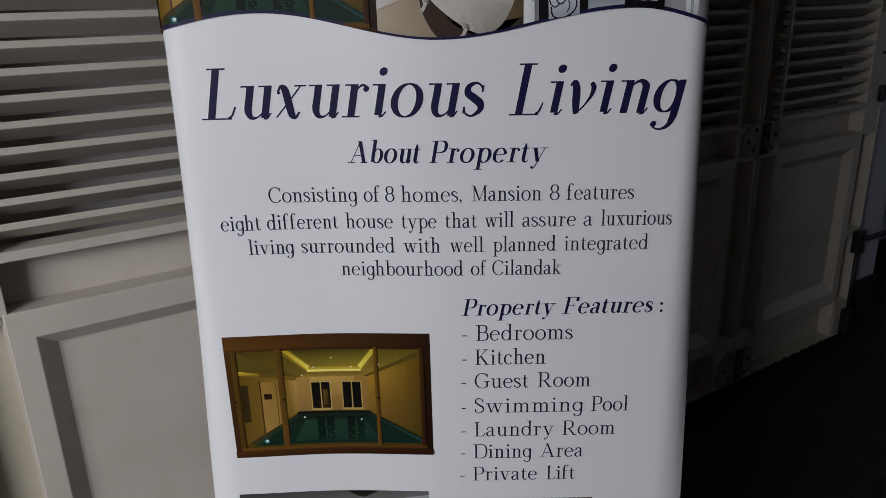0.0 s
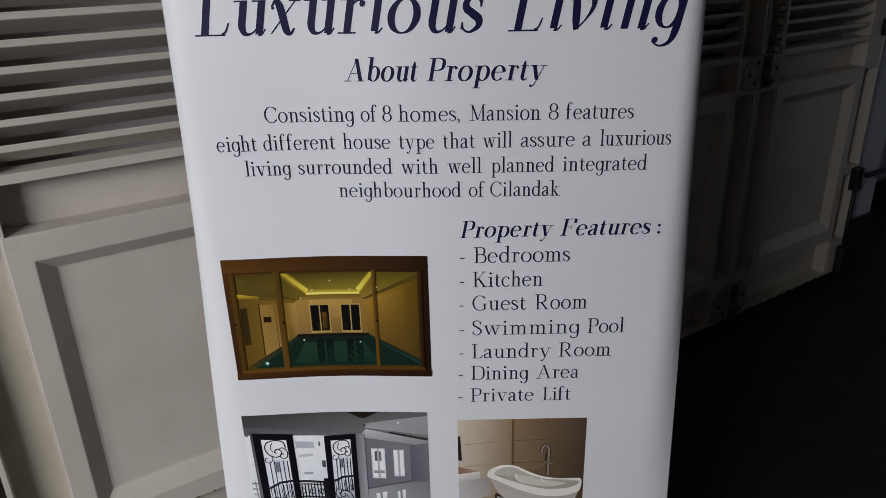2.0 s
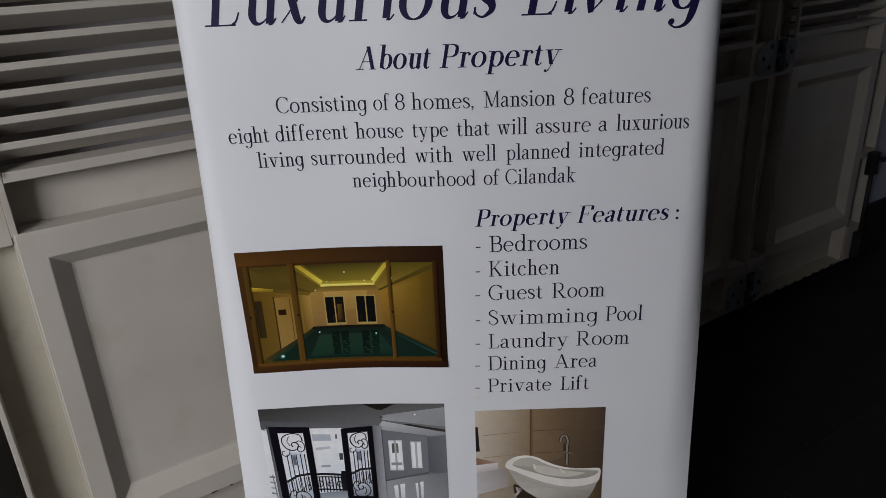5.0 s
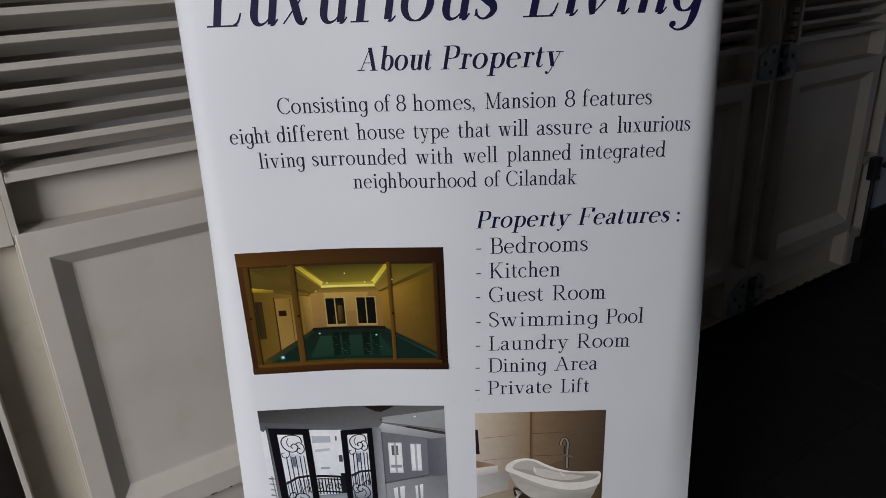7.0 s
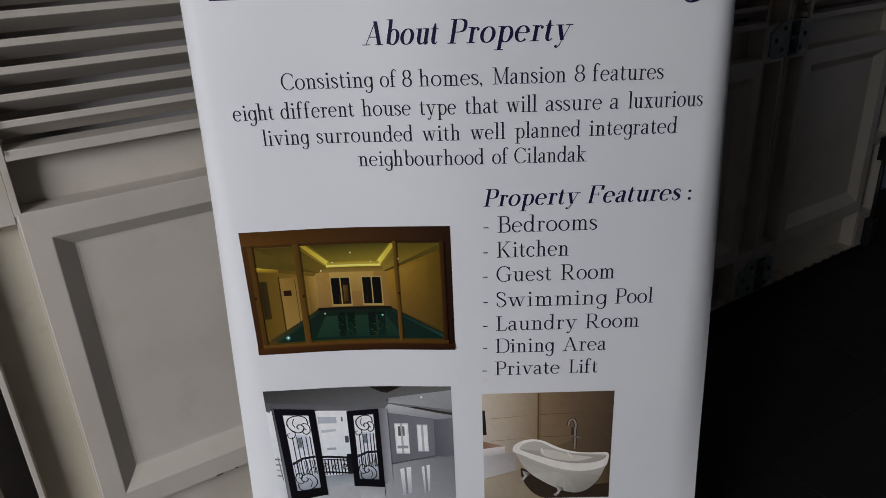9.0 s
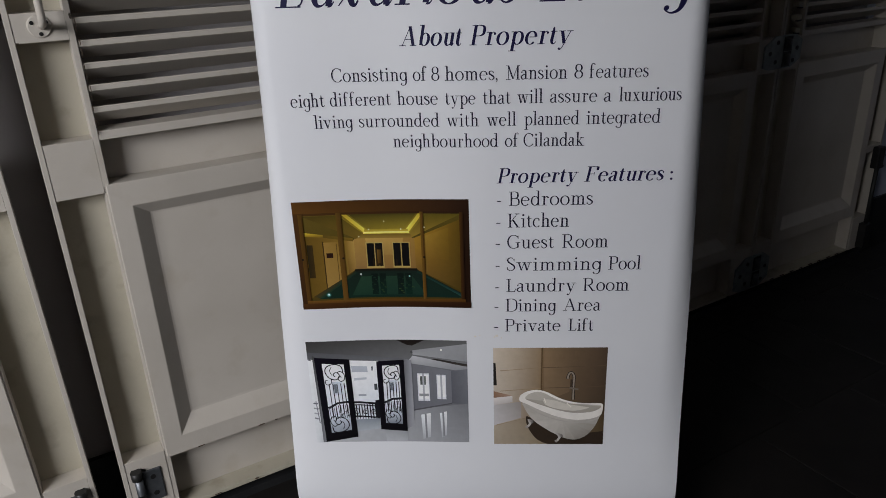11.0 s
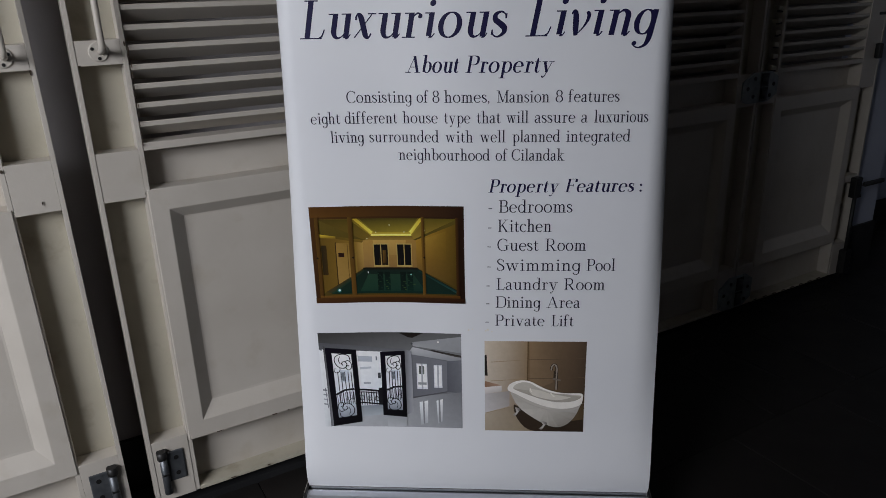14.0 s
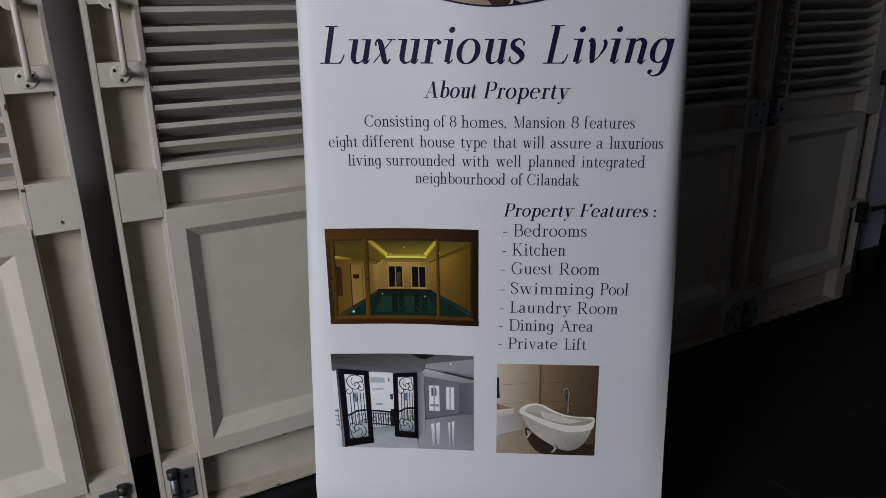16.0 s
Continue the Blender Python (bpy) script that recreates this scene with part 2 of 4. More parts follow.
def flange(parent, u, z):
    bm = bmesh.new()
    n = 28
    rings = []
    for r, y in ((0.0205, 0.0), (0.0205, -0.0025), (0.0185, -0.0045), (0.0, -0.0048)):
        rings.append([bm.verts.new((u + r * math.cos(2 * math.pi * k / n), y, z + r * math.sin(2 * math.pi * k / n))) for k in range(n)] if r else [bm.verts.new((u, y, z))])
    for a, b in zip(rings, rings[1:]):
        for k in range(n):
            j = (k + 1) % n
            bm.faces.new((a[k], a[j], b[j], b[k]) if len(b) > 1 else (a[k], a[j], b[0]))
    return part("flange", bm, M_PAINT, parent)


def pull_handle(door, u, z0=1.193, z1=1.345):
    """A painted bow handle on two round flanges, each with three dark screw holes."""
    bow = [(u + 0.004, -0.002, z0)]
    for k in range(7):
        a = k / 6 * math.pi / 2
        bow.append((u + 0.004, -0.030 - 0.016 * math.sin(a), z0 + 0.004 + 0.016 * (1 - math.cos(a))))
    for k in range(7):
        a = (1 - k / 6) * math.pi / 2
        bow.append((u + 0.004, -0.030 - 0.016 * math.sin(a), z1 - 0.004 - 0.016 * (1 - math.cos(a))))
    bow.append((u + 0.004, -0.002, z1))
    h = part("door_handle", tube(bmesh.new(), bow, 0.0068), M_PAINT, door, "cream-painted metal bow pull handle")
    for z, s in ((z0, -1), (z1, 1)):
        f = flange(h, u, z)
        for k in range(3):
            a = radians(-90 + 120 * k) * 1.0
            hole = bmesh.new()
            tube(hole, [(u + 0.0135 * math.cos(a), -0.0056, z + 0.0135 * math.sin(a)), (u + 0.0135 * math.cos(a), -0.0030, z + 0.0135 * math.sin(a))], 0.0036, 12)
            part("screw_hole", hole, M_BLACK, h)
    return h


def door_leaf(name, u0, label, handle="", plates_left=True, plates_right=True, lugs=False):
    """One leaf: welded stiles with plates over open channels, louvres above and a sunk panel below."""
    W = DOOR_W
    d = new(name)
    d.matrix_world = PLAN @ Matrix.Translation((u0, 0, 0))
    tagged(d, label, "door", "folding louvred doors", "structure")
    E, I0, I1 = 0.010, 0.100, 0.111                       # edge strip, inner strip
    for a, b in ((0, E), (W - E, W)):
        part("edge_strip", boxed(a, b, -0.002, 0.056, DOOR_Z0, DOOR_Z1, bevel=0.0012), M_PAINT, d)
    for a, b in ((I0, I1), (W - I1, W - I0)):
        part("inner_strip", boxed(a, b, -0.001, 0.066, PANEL[1] - 0.004, DOOR_Z1 - 0.004, bevel=0.0012), M_PAINT, d)
        part("inner_strip", boxed(a, b, 0.001, 0.066, DOOR_Z0 + 0.002, PANEL[1] - 0.004, bevel=0.001), M_PAINT, d)
    # channel backs: grime plus some of the recess shade, mixed into one brown
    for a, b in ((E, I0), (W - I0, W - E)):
        part("channel_back", boxed(a, b, 0.047, 0.053, DOOR_Z0, DOOR_Z1 - 0.002), M_PAINT_DUST_SHADE, d)
    for side, a, b in ((plates_left, E, I0), (plates_right, W - I0, W - E)):
        spans = [(0.865, 0.977), (DOOR_Z0 + 0.001, 0.226), (2.26, 2.395)]
        if handle and side == handle:
            spans += [(1.165, 1.217), (1.335, 1.395)]
        elif side == "bolt":
            spans = [(0.872, 1.30), (0.47, 0.50), (DOOR_Z0 + 0.001, 0.19), (2.26, 2.395)]
        for n, (z0, z1) in enumerate(spans):
            part("plate", boxed(a + 0.0003, b - 0.0003, -0.0006, 0.0465, z0, z1, bevel=0.0008), M_PAINT, d)
    # rails across
    a, b = I1 + 0.0004, W - I1 - 0.0004
    part("louvre_rail", boxed(a, b, 0.0, 0.054, LOUVRE_Z0, LOUVRE_Z0 + 0.018, bevel=0.0015), M_PAINT, d)
    part("louvre_rail", boxed(a, b, 0.0, 0.054, LOUVRE_Z1, LOUVRE_Z1 + 0.010, bevel=0.001), M_PAINT, d)
    part("upper_recess", boxed(a, b, 0.052, 0.058, PANEL[1] - 0.02, LOUVRE_Z0 + 0.004), M_PAINT, d)
    part("top_recess", boxed(a, b, 0.052, 0.058, LOUVRE_Z1 + 0.0105, DOOR_Z1 - 0.002), M_PAINT_DUST_SHADE, d)
    part("lower_recess", boxed(a, b, 0.052, 0.058, DOOR_Z0 + 0.011, PANEL[0] + 0.02), M_PAINT, d)
    part("bottom_rail", boxed(a, b, 0.0, 0.054, DOOR_Z0, DOOR_Z0 + 0.0105, bevel=0.001), M_PAINT_DUST_SHADE, d)
    part("sunk_panel", panel_bm(I0 + 0.004, W - I0 - 0.004, *PANEL), M_PAINT, d)
    if handle:
        pull_handle(d, (E + I0) / 2 if handle == plates_left else W - (E + I0) / 2)
    first = None
    z = LOUVRE_Z0 + 0.0521
    while z < LOUVRE_Z1 - 0.012:
        at = Matrix.Translation((a, 0.002, z)) @ pose(0, 0, 0, random.uniform(-1.2, 1.2), random.uniform(-0.08, 0.08), 0)
        if first is None:
            first = part("slat", slat_bm(b - a), M_PAINT, d, at=at)
        else:
            again(first, d, at)
        z += SLAT_PITCH
    if lugs:
        # row of small worn lugs on the channel beside the louvres
        z = LOUVRE_Z0 + 0.022
        lug = None
        while z < 1.60:
            at = Matrix.Translation((I0 - 0.022, 0.012, z)) @ pose(0, 0, 0, 0, random.uniform(-12, 12), 0)
            if lug is None:
                lb = boxed(-0.013, 0.013, -0.010, 0.014, -0.009, 0.007, bevel=0.003)
                lug = part("lug", lb, M_PAINT_DUST_SHADE, d, at=at)
                # black bar set below each lug in place of its shade
                shade_bar = part("lug_slot", boxed(-0.008, 0.010, -0.0115, 0.0, -0.0135, -0.0085), M_BLACK, d, at=at)
            else:
                again(lug, d, at)
                again(shade_bar, d, at)
            z += SLAT_PITCH
    return d


JOINTS = (-0.193 - DOOR_W, -0.137, -0.137 + DOOR_W + 0.004, 2.087 - DOOR_W - 0.004, 2.090)
LBL = "cream-painted louvred folding door leaf with sunk lower panel"
doors = [
    door_leaf("door_1", JOINTS[0], LBL + ", ajar, with bow handle", handle="h", plates_left="p", plates_right="h"),
    door_leaf("door_2", JOINTS[1], LBL + ", with bow handle", handle="h", plates_left="h", plates_right="p"),
    door_leaf("door_3", JOINTS[2], LBL + ", behind the banner", plates_left="p", plates_right="p"),
    door_leaf("door_4", JOINTS[3], LBL + ", in shade", plates_left="p", plates_right="p"),
    door_leaf("door_5", JOINTS[4], LBL + ", in shade, with black bolt", plates_left="p", plates_right="bolt", lugs=True),
]



# the first leaf hangs a little out of plumb
foot_corner = Matrix.Translation((DOOR_W, 0, 0))
doors[0].matrix_world = doors[0].matrix_world @ foot_corner @ pose(0, 0, 0, 0, -0.6, 0) @ foot_corner.inverted()


def butt_hinge(door, u, z, mirror=1):
    """A steel hinge on the foot plate: leaf with two screw holes, knuckle and pin head."""
    h = part("hinge", boxed(*sorted((u + mirror * 0.018, u + mirror * 0.062)), -0.0050, 0.0015, z - 0.048, z + 0.040, bevel=0.003), M_HINGE, door, "grey steel butt hinge")
    part("knuckle", tube(bmesh.new(), [(u + mirror * 0.010, -0.008, z - 0.078), (u + mirror * 0.010, -0.008, z + 0.030)], 0.0098), M_HINGE, h)
    part("hinge_pin", tube(bmesh.new(), [(u + mirror * 0.008, -0.010, z + 0.030), (u + mirror * 0.008, -0.010, z + 0.036), (u + mirror * 0.008, -0.010, z + 0.052)], 0.0125), M_BLACK, h)
    for dz in (-0.027, 0.020):
        part("screw_hole", tube(bmesh.new(), [(u + mirror * 0.042, -0.0062, z + dz), (u + mirror * 0.042, -0.004, z + dz)], 0.0062), M_BLACK, h)
    part("knuckle_gap", boxed(*sorted((u + mirror * 0.002, u + mirror * 0.0185)), -0.0185, -0.010, z - 0.020, z - 0.015), M_BLACK, h)
    return h


butt_hinge(doors[1], 0.022, 0.150)
butt_hinge(doors[0], DOOR_W - 0.022, 0.150, mirror=-1)


def strap_hinge(door, z, tall):
    """A weathered folding-door hinge across the joint: two cropped leaves, a double knuckle, dark screw holes."""
    k = tall / 2
    h = part("hinge", prism(bmesh.new(), [(-0.092, z - k * 0.82), (-0.092, z + k * 0.45), (-0.040, z + k), (-0.001, z + k), (-0.001, z - k), (-0.062, z - k)], -0.007, 0.0), M_OLD_HINGE, door, "weathered dark steel folding-door hinge")
    part("hinge_leaf", prism(bmesh.new(), [(0.001, z + k), (0.060, z + k), (0.098, z + k * 0.62), (0.098, z - k * 0.55), (0.050, z - k), (0.001, z - k)], -0.007, 0.0), M_OLD_HINGE, h)
    for z0, z1 in ((0.18, 0.78), (-0.78, -0.14)):
        part("knuckle", tube(bmesh.new(), [(0.022, -0.010, z + k * z0), (0.022, -0.010, z + k * z1)], 0.012), M_HINGE, h)
        part("knuckle_slot", boxed(0.002, 0.044, -0.0085, -0.0072, z + k * z0 - 0.008, z + k * z1 + 0.008), M_BLACK, h)
    for x, dz in ((-0.030, 0.62), (-0.066, 0.0), (-0.034, -0.55), (0.074, 0.15), (0.058, -0.6)):
        part("screw_hole", tube(bmesh.new(), [(x, -0.0085, z + k * dz), (x, -0.0065, z + k * dz)], 0.0075), M_BLACK, h)
    return h


for z, tall in ((0.930, 0.108), (0.118, 0.135)):
    h = strap_hinge(doors[4], z, tall)

# chipped paint and open weld seams
def chips(door, spots):
    for u, z, w, h in spots:
        out = [(u + w * (0.5 + 0.2 * random.random()) * math.cos(k * 0.9), z + h * (0.5 + 0.25 * random.random()) * math.sin(k * 0.9)) for k in range(7)]
        part("paint_chip", prism(bmesh.new(), out, -0.0040, -0.0025), M_CHIP, door)


chips(doors[1], [(0.112 + 0.004 * random.random(), 0.985 + 0.021 * k + 0.01 * random.random(), 0.0018, 0.011) for k in range(11)])
chips(doors[1], [(0.17 + 0.05 * k + 0.03 * random.random(), PANEL[0] + 0.0010, 0.006 + 0.010 * random.random(), 0.0022) for k in (0, 3, 4, 6)])
chips(doors[1], [(0.30, 0.052, 0.010, 0.003), (0.455, 0.051, 0.007, 0.004), (0.20, 0.0505, 0.016, 0.002), (0.108, 1.207, 0.003, 0.010), (0.013, 1.166, 0.005, 0.002)])
chips(doors[0], [(DOOR_W - 0.044, 0.887, 0.0022, 0.008), (DOOR_W - 0.105, 0.966, 0.005, 0.006), (DOOR_W - 0.103, 1.14, 0.003, 0.012), (DOOR_W - 0.011, 1.16, 0.003, 0.010)])
chips(doors[4], [(0.14 + 0.06 * k, 0.052, 0.024, 0.004) for k in range(8)])

# bolt of the last leaf: rod, guide, lever and the staple higher up
U5 = DOOR_W - 0.028
rod = part("door_bolt", tube(bmesh.new(), [(U5, -0.016, 0.03), (U5, -0.016, 0.47)], 0.0085), M_BLACK, doors[4], "black iron bolt rod with lever")
part("bolt_body", boxed(U5 - 0.026, U5 + 0.018, -0.030, 0.001, 0.405, 0.490, bevel=0.006), M_BLACK, rod)
part("bolt_lever", boxed(U5 + 0.006, U5 + 0.150, -0.050, -0.034, 0.452, 0.470, bevel=0.005), M_BLACK, rod)
part("bolt_guide", boxed(U5 - 0.024, U5 + 0.024, -0.030, 0.001, 0.40, 0.412, bevel=0.003), M_BLACK, rod)
part("bolt_foot", boxed(U5 - 0.022, U5 + 0.022, -0.034, 0.001, 0.05, 0.16, bevel=0.006), M_BLACK, rod)
part("bolt_staple", boxed(U5 - 0.014, U5 + 0.012, -0.022, 0.0015, 0.985, 1.045, bevel=0.007), M_BLACK, rod)
part("bolt_staple", boxed(U5 - 0.024, U5 + 0.020, -0.006, 0.0015, 1.155, 1.166, bevel=0.002), M_BLACK, rod)

# ---- roll-up banner ----
HALF, CURL_AT = 0.430, 0.370
SHEET_Z0, SHEET_Z1 = 0.098, 2.000


def sheet_at(s, z, lift=0.0):
    """A point of the hanging sheet: s along its width, edges curling back more the higher they are, a slow ripple between and a bulge over the foot."""
    bend = min(2.15, (1.78 if s < 0 else 1.42) * max(0.0, z - 0.10))
    ripple = 0.0045 * math.cos((min(s, 0.02) + 0.19) / 0.42 * 2 * math.pi) * min(1.0, max(0.0, z - 0.1) * 2.0)
    foot = max(0.0, z - SHEET_Z0) / 0.060
    ripple -= 0.016 * foot * math.exp(1.0 - foot)
    e = abs(s) - CURL_AT
    if e <= 0 or bend < 1e-4:
        return (s, ripple - lift, z)
    k = bend / (HALF - CURL_AT)
    a = k * e
    x = CURL_AT + math.sin(a) / k
    y = (1 - math.cos(a)) / k
    x, y = x + lift * math.sin(a), y - lift * math.cos(a)
    return (math.copysign(x, s), ripple + y, z)


banner = tagged(new("roll_up_banner"), "white vinyl roll-up banner on a silver cassette base on the floor", "banner")
bm = bmesh.new()
NS, NZ = 130, 150
for lift, flip in ((0.0, False), (-0.0006, True)):
    grid = [[bm.verts.new(sheet_at(-HALF + 2 * HALF * i / NS, SHEET_Z0 - 0.01 + (SHEET_Z1 - SHEET_Z0 + 0.01) * j / NZ, lift)) for i in range(NS + 1)] for j in range(NZ + 1)]
    for j in range(NZ):
        for i in range(NS):
            q = (grid[j][i], grid[j][i + 1], grid[j + 1][i + 1], grid[j + 1][i])
            f = bm.faces.new(q[::-1] if flip else q)
            f.smooth = True
me = bpy.data.meshes.new("sheet")
bm.to_mesh(me)
bm.free()
me.materials.append(M_VINYL)
sheet = new("sheet", me)
sheet.parent = banner
tagged(sheet, "white satin vinyl sheet with curling edges")


def profile_bar(name, outline, x0, x1, mat, parent, label="", bevel=0.0):
    """An outline of (y, z) points drawn out from x0 to x1."""
    bm = bmesh.new()
    a, b = [bm.verts.new((x0, y, z)) for y, z in outline], [bm.verts.new((x1, y, z)) for y, z in outline]
    bm.faces.new(a)
    bm.faces.new(b[::-1])
    for i in range(len(outline)):
        j = (i + 1) % len(outline)
        bm.faces.new((a[i], a[j], b[j], b[i]))
    if bevel:
        bmesh.ops.bevel(bm, geom=list(bm.edges), offset=bevel, segments=2, affect="EDGES")
    return part(name, bm, mat, parent, label)


front = [(-0.0065, 0.086), (-0.0065, 0.0905), (-0.012, 0.0925), (-0.030, 0.091), (-0.047, 0.083), (-0.056, 0.066), (-0.060, 0.045), (-0.061, 0.012), (-0.058, 0.004), (-0.0065, 0.004)]
rear = [(0.0035, 0.004), (0.058, 0.004), (0.061, 0.012), (0.060, 0.045), (0.056, 0.066), (0.047, 0.086), (0.030, 0.096), (0.012, 0.0985), (0.0035, 0.097)]
cassette = profile_bar("cassette", front, -0.431, 0.431, M_ALU, banner, "silver aluminium cassette base")
profile_bar("cassette_rear", rear, -0.431, 0.431, M_ALU, cassette)
profile_bar("slot", [(-0.0064, 0.06), (-0.0064, 0.084), (0.0034, 0.084), (0.0034, 0.06)], -0.430, 0.430, M_PLASTIC, cassette, "dark slot")
profile_bar("clamp_strip", [(-0.0030, 0.086), (-0.0030, 0.0985), (-0.0012, 0.1000), (0.0000, 0.0985), (0.0000, 0.086)], -0.4285, 0.4285, M_CHROME, cassette, "bright clamping strip")
cap = [(-0.063, 0.0), (-0.063, 0.046), (-0.058, 0.070), (-0.048, 0.088), (-0.030, 0.098), (0.0, 0.102), (0.030, 0.100), (0.050, 0.088), (0.058, 0.070), (0.063, 0.046), (0.063, 0.0)]
for x0, x1 in ((-0.4365, -0.4312), (0.4312, 0.4365)):
    c = profile_bar("end_cap", cap, x0, x1, M_PLASTIC, cassette, "black plastic end cap")
    e = x0 if x0 < 0 else x1
    profile_bar("cap_rim", [(y * 1.01, z * 1.01) for y, z in cap], e - 0.0008, e + 0.0008, M_CHROME, c)


# ---- print on the sheet ----
def rounded(pts, closed=True, n=5):
    """A soft curve through points."""
    out, k = [], len(pts)
    for i in range(k if closed else k - 1):
        p = [pts[j % k] if closed else pts[min(max(j, 0), k - 1)] for j in (i - 1, i, i + 1, i + 2)]
        for q in range(n):
            t = q / n
            out.append(tuple(0.5 * (2 * b + (c - a) * t + (2 * a - 5 * b + 4 * c - d) * t * t + (3 * b - a - 3 * c + d) * t ** 3) for a, b, c, d in zip(*p)))
    return out if closed else out + [pts[-1]]


class Print:
    """A flat print of coloured patches in layers; a runs 0 to 1 across, b 0 to 1 downwards."""

    def __init__(self, x0, x1, z0, z1, lift=0.0004, keep=None, gain=1.62):
        self.r, self.v, self.f, self.c, self.lift, self.keep, self.gain = (x0, x1, z0, z1), [], [], [], lift, keep, gain

    def add(self, a, b, colour):
        x0, x1, z0, z1 = self.r
        a, b = min(1.0, max(0.0, a)), min(1.0, max(0.0, b))
        x, z = x0 + a * (x1 - x0), z1 - b * (z1 - z0)
        x = min(x, 0.4285)
        self.v.append(sheet_at(x, max(z, self.keep(x)) if self.keep else z, self.lift))
        self.c.append(colour)
        return len(self.v) - 1

    def span(self, p, q):
        x0, x1, z0, z1 = self.r
        return math.hypot((p[0] - q[0]) * (x1 - x0), (p[1] - q[1]) * (z1 - z0))

    def finer(self, pts, closed, step=0.006):
        """The points with more set between them, so that the print follows the sheet."""
        out = []
        for i in range(len(pts) if closed else len(pts) - 1):
            p, q = pts[i], pts[(i + 1) % len(pts)]
            n = max(1, math.ceil(self.span(p, q) / step))
            out += [tuple(a + (b - a) * k / n for a, b in zip(p, q)) for k in range(n)]
        return out if closed else out + [pts[-1]]

    def quad(self, p, cols, n=10):
        """Corners top-left, top-right, bottom-right, bottom-left, with a colour each."""
        n = max(1, math.ceil(max(self.span(p[0], p[1]), self.span(p[2], p[3])) / 0.006))
        m = max(1, math.ceil(max(self.span(p[0], p[3]), self.span(p[1], p[2])) / 0.02))
        cols = [lin(c, self.gain) for c in (cols if isinstance(cols, (list, tuple)) else [cols] * 4)]
        ids = []
        for j in range(m + 1):
            for i in range(n + 1):
                s, t = i / n, j / m
                w = ((1 - s) * (1 - t), s * (1 - t), s * t, (1 - s) * t)
                ids.append(self.add(sum(w[k] * p[k][0] for k in range(4)), sum(w[k] * p[k][1] for k in range(4)), tuple(sum(w[k] * cols[k][q] for k in range(4)) for q in range(4))))
        for j in range(m):
            for i in range(n):
                k = j * (n + 1) + i
                self.f.append((ids[k], ids[k + n + 1], ids[k + n + 2], ids[k + 1]))
        self.lift += 0.00003
        return self

    def rect(self, a0, b0, a1, b1, cols, n=6):
        return self.quad(((a0, b0), (a1, b0), (a1, b1), (a0, b1)), cols)

    def shape(self, pts, col):
        """A filled outline in rings about its middle."""
        cols = [lin(col, self.gain)] * len(pts) if isinstance(col, str) else [lin(k, self.gain) for k in col]
        ring = self.finer([(*p, *k) for p, k in zip(pts, cols)], True, 0.01)
        n = len(ring)
        mid = tuple(sum(p[q] for p in ring) / n for q in range(6))
        layers = max(1, math.ceil(max(self.span(mid, p) for p in ring) / 0.008))
        last = [self.add(*mid[:2], mid[2:])] * n
        for k in range(1, layers + 1):
            now = []
            for p in ring:
                w = tuple(m + (c - m) * k / layers for m, c in zip(mid, p))
                now.append(self.add(w[0], w[1], w[2:]))
            for i in range(n):
                j = (i + 1) % n
                self.f.append((last[i], now[j], now[i]) if k == 1 else (last[i], last[j], now[j], now[i]))
            last = now
        self.lift += 0.00003
        return self

    def line(self, pts, w, col):
        """A stroke of width w (in b) along points."""
        c = lin(col, self.gain)
        x0, x1, z0, z1 = self.r
        k = (z1 - z0) / (x1 - x0)
        pts = self.finer(pts, False)
        last = None
        for i, p in enumerate(pts):
            q0, q1 = pts[max(i - 1, 0)], pts[min(i + 1, len(pts) - 1)]
            da, db = (q1[0] - q0[0]) / k, q1[1] - q0[1]
            n = math.hypot(da, db) or 1
            oa, ob = -db / n * w / 2 * k, da / n * w / 2
            pair = (self.add(p[0] + oa, p[1] + ob, c), self.add(p[0] - oa, p[1] - ob, c))
            if last:
                self.f.append((last[0], last[1], pair[1], pair[0]))
            last = pair
        self.lift += 0.00002
        return self

    def disc(self, a, b, r, col, n=20):
        x0, x1, z0, z1 = self.r
        k = (z1 - z0) / (x1 - x0)
        return self.shape([(a + r * k * math.cos(2 * math.pi * i / n), b + r * math.sin(2 * math.pi * i / n)) for i in range(n)], col)

    def done(self, name, label):
        me = bpy.data.meshes.new(name)
        me.from_pydata(self.v, [], self.f)
        at = me.color_attributes.new("ink", "FLOAT_COLOR", "POINT")
        at.data.foreach_set("color", [q for c in self.c for q in c])
        me.materials.append(M_INK)
        ob = new(name, me)
        ob.parent = sheet
        tagged(ob, label)
        return ob


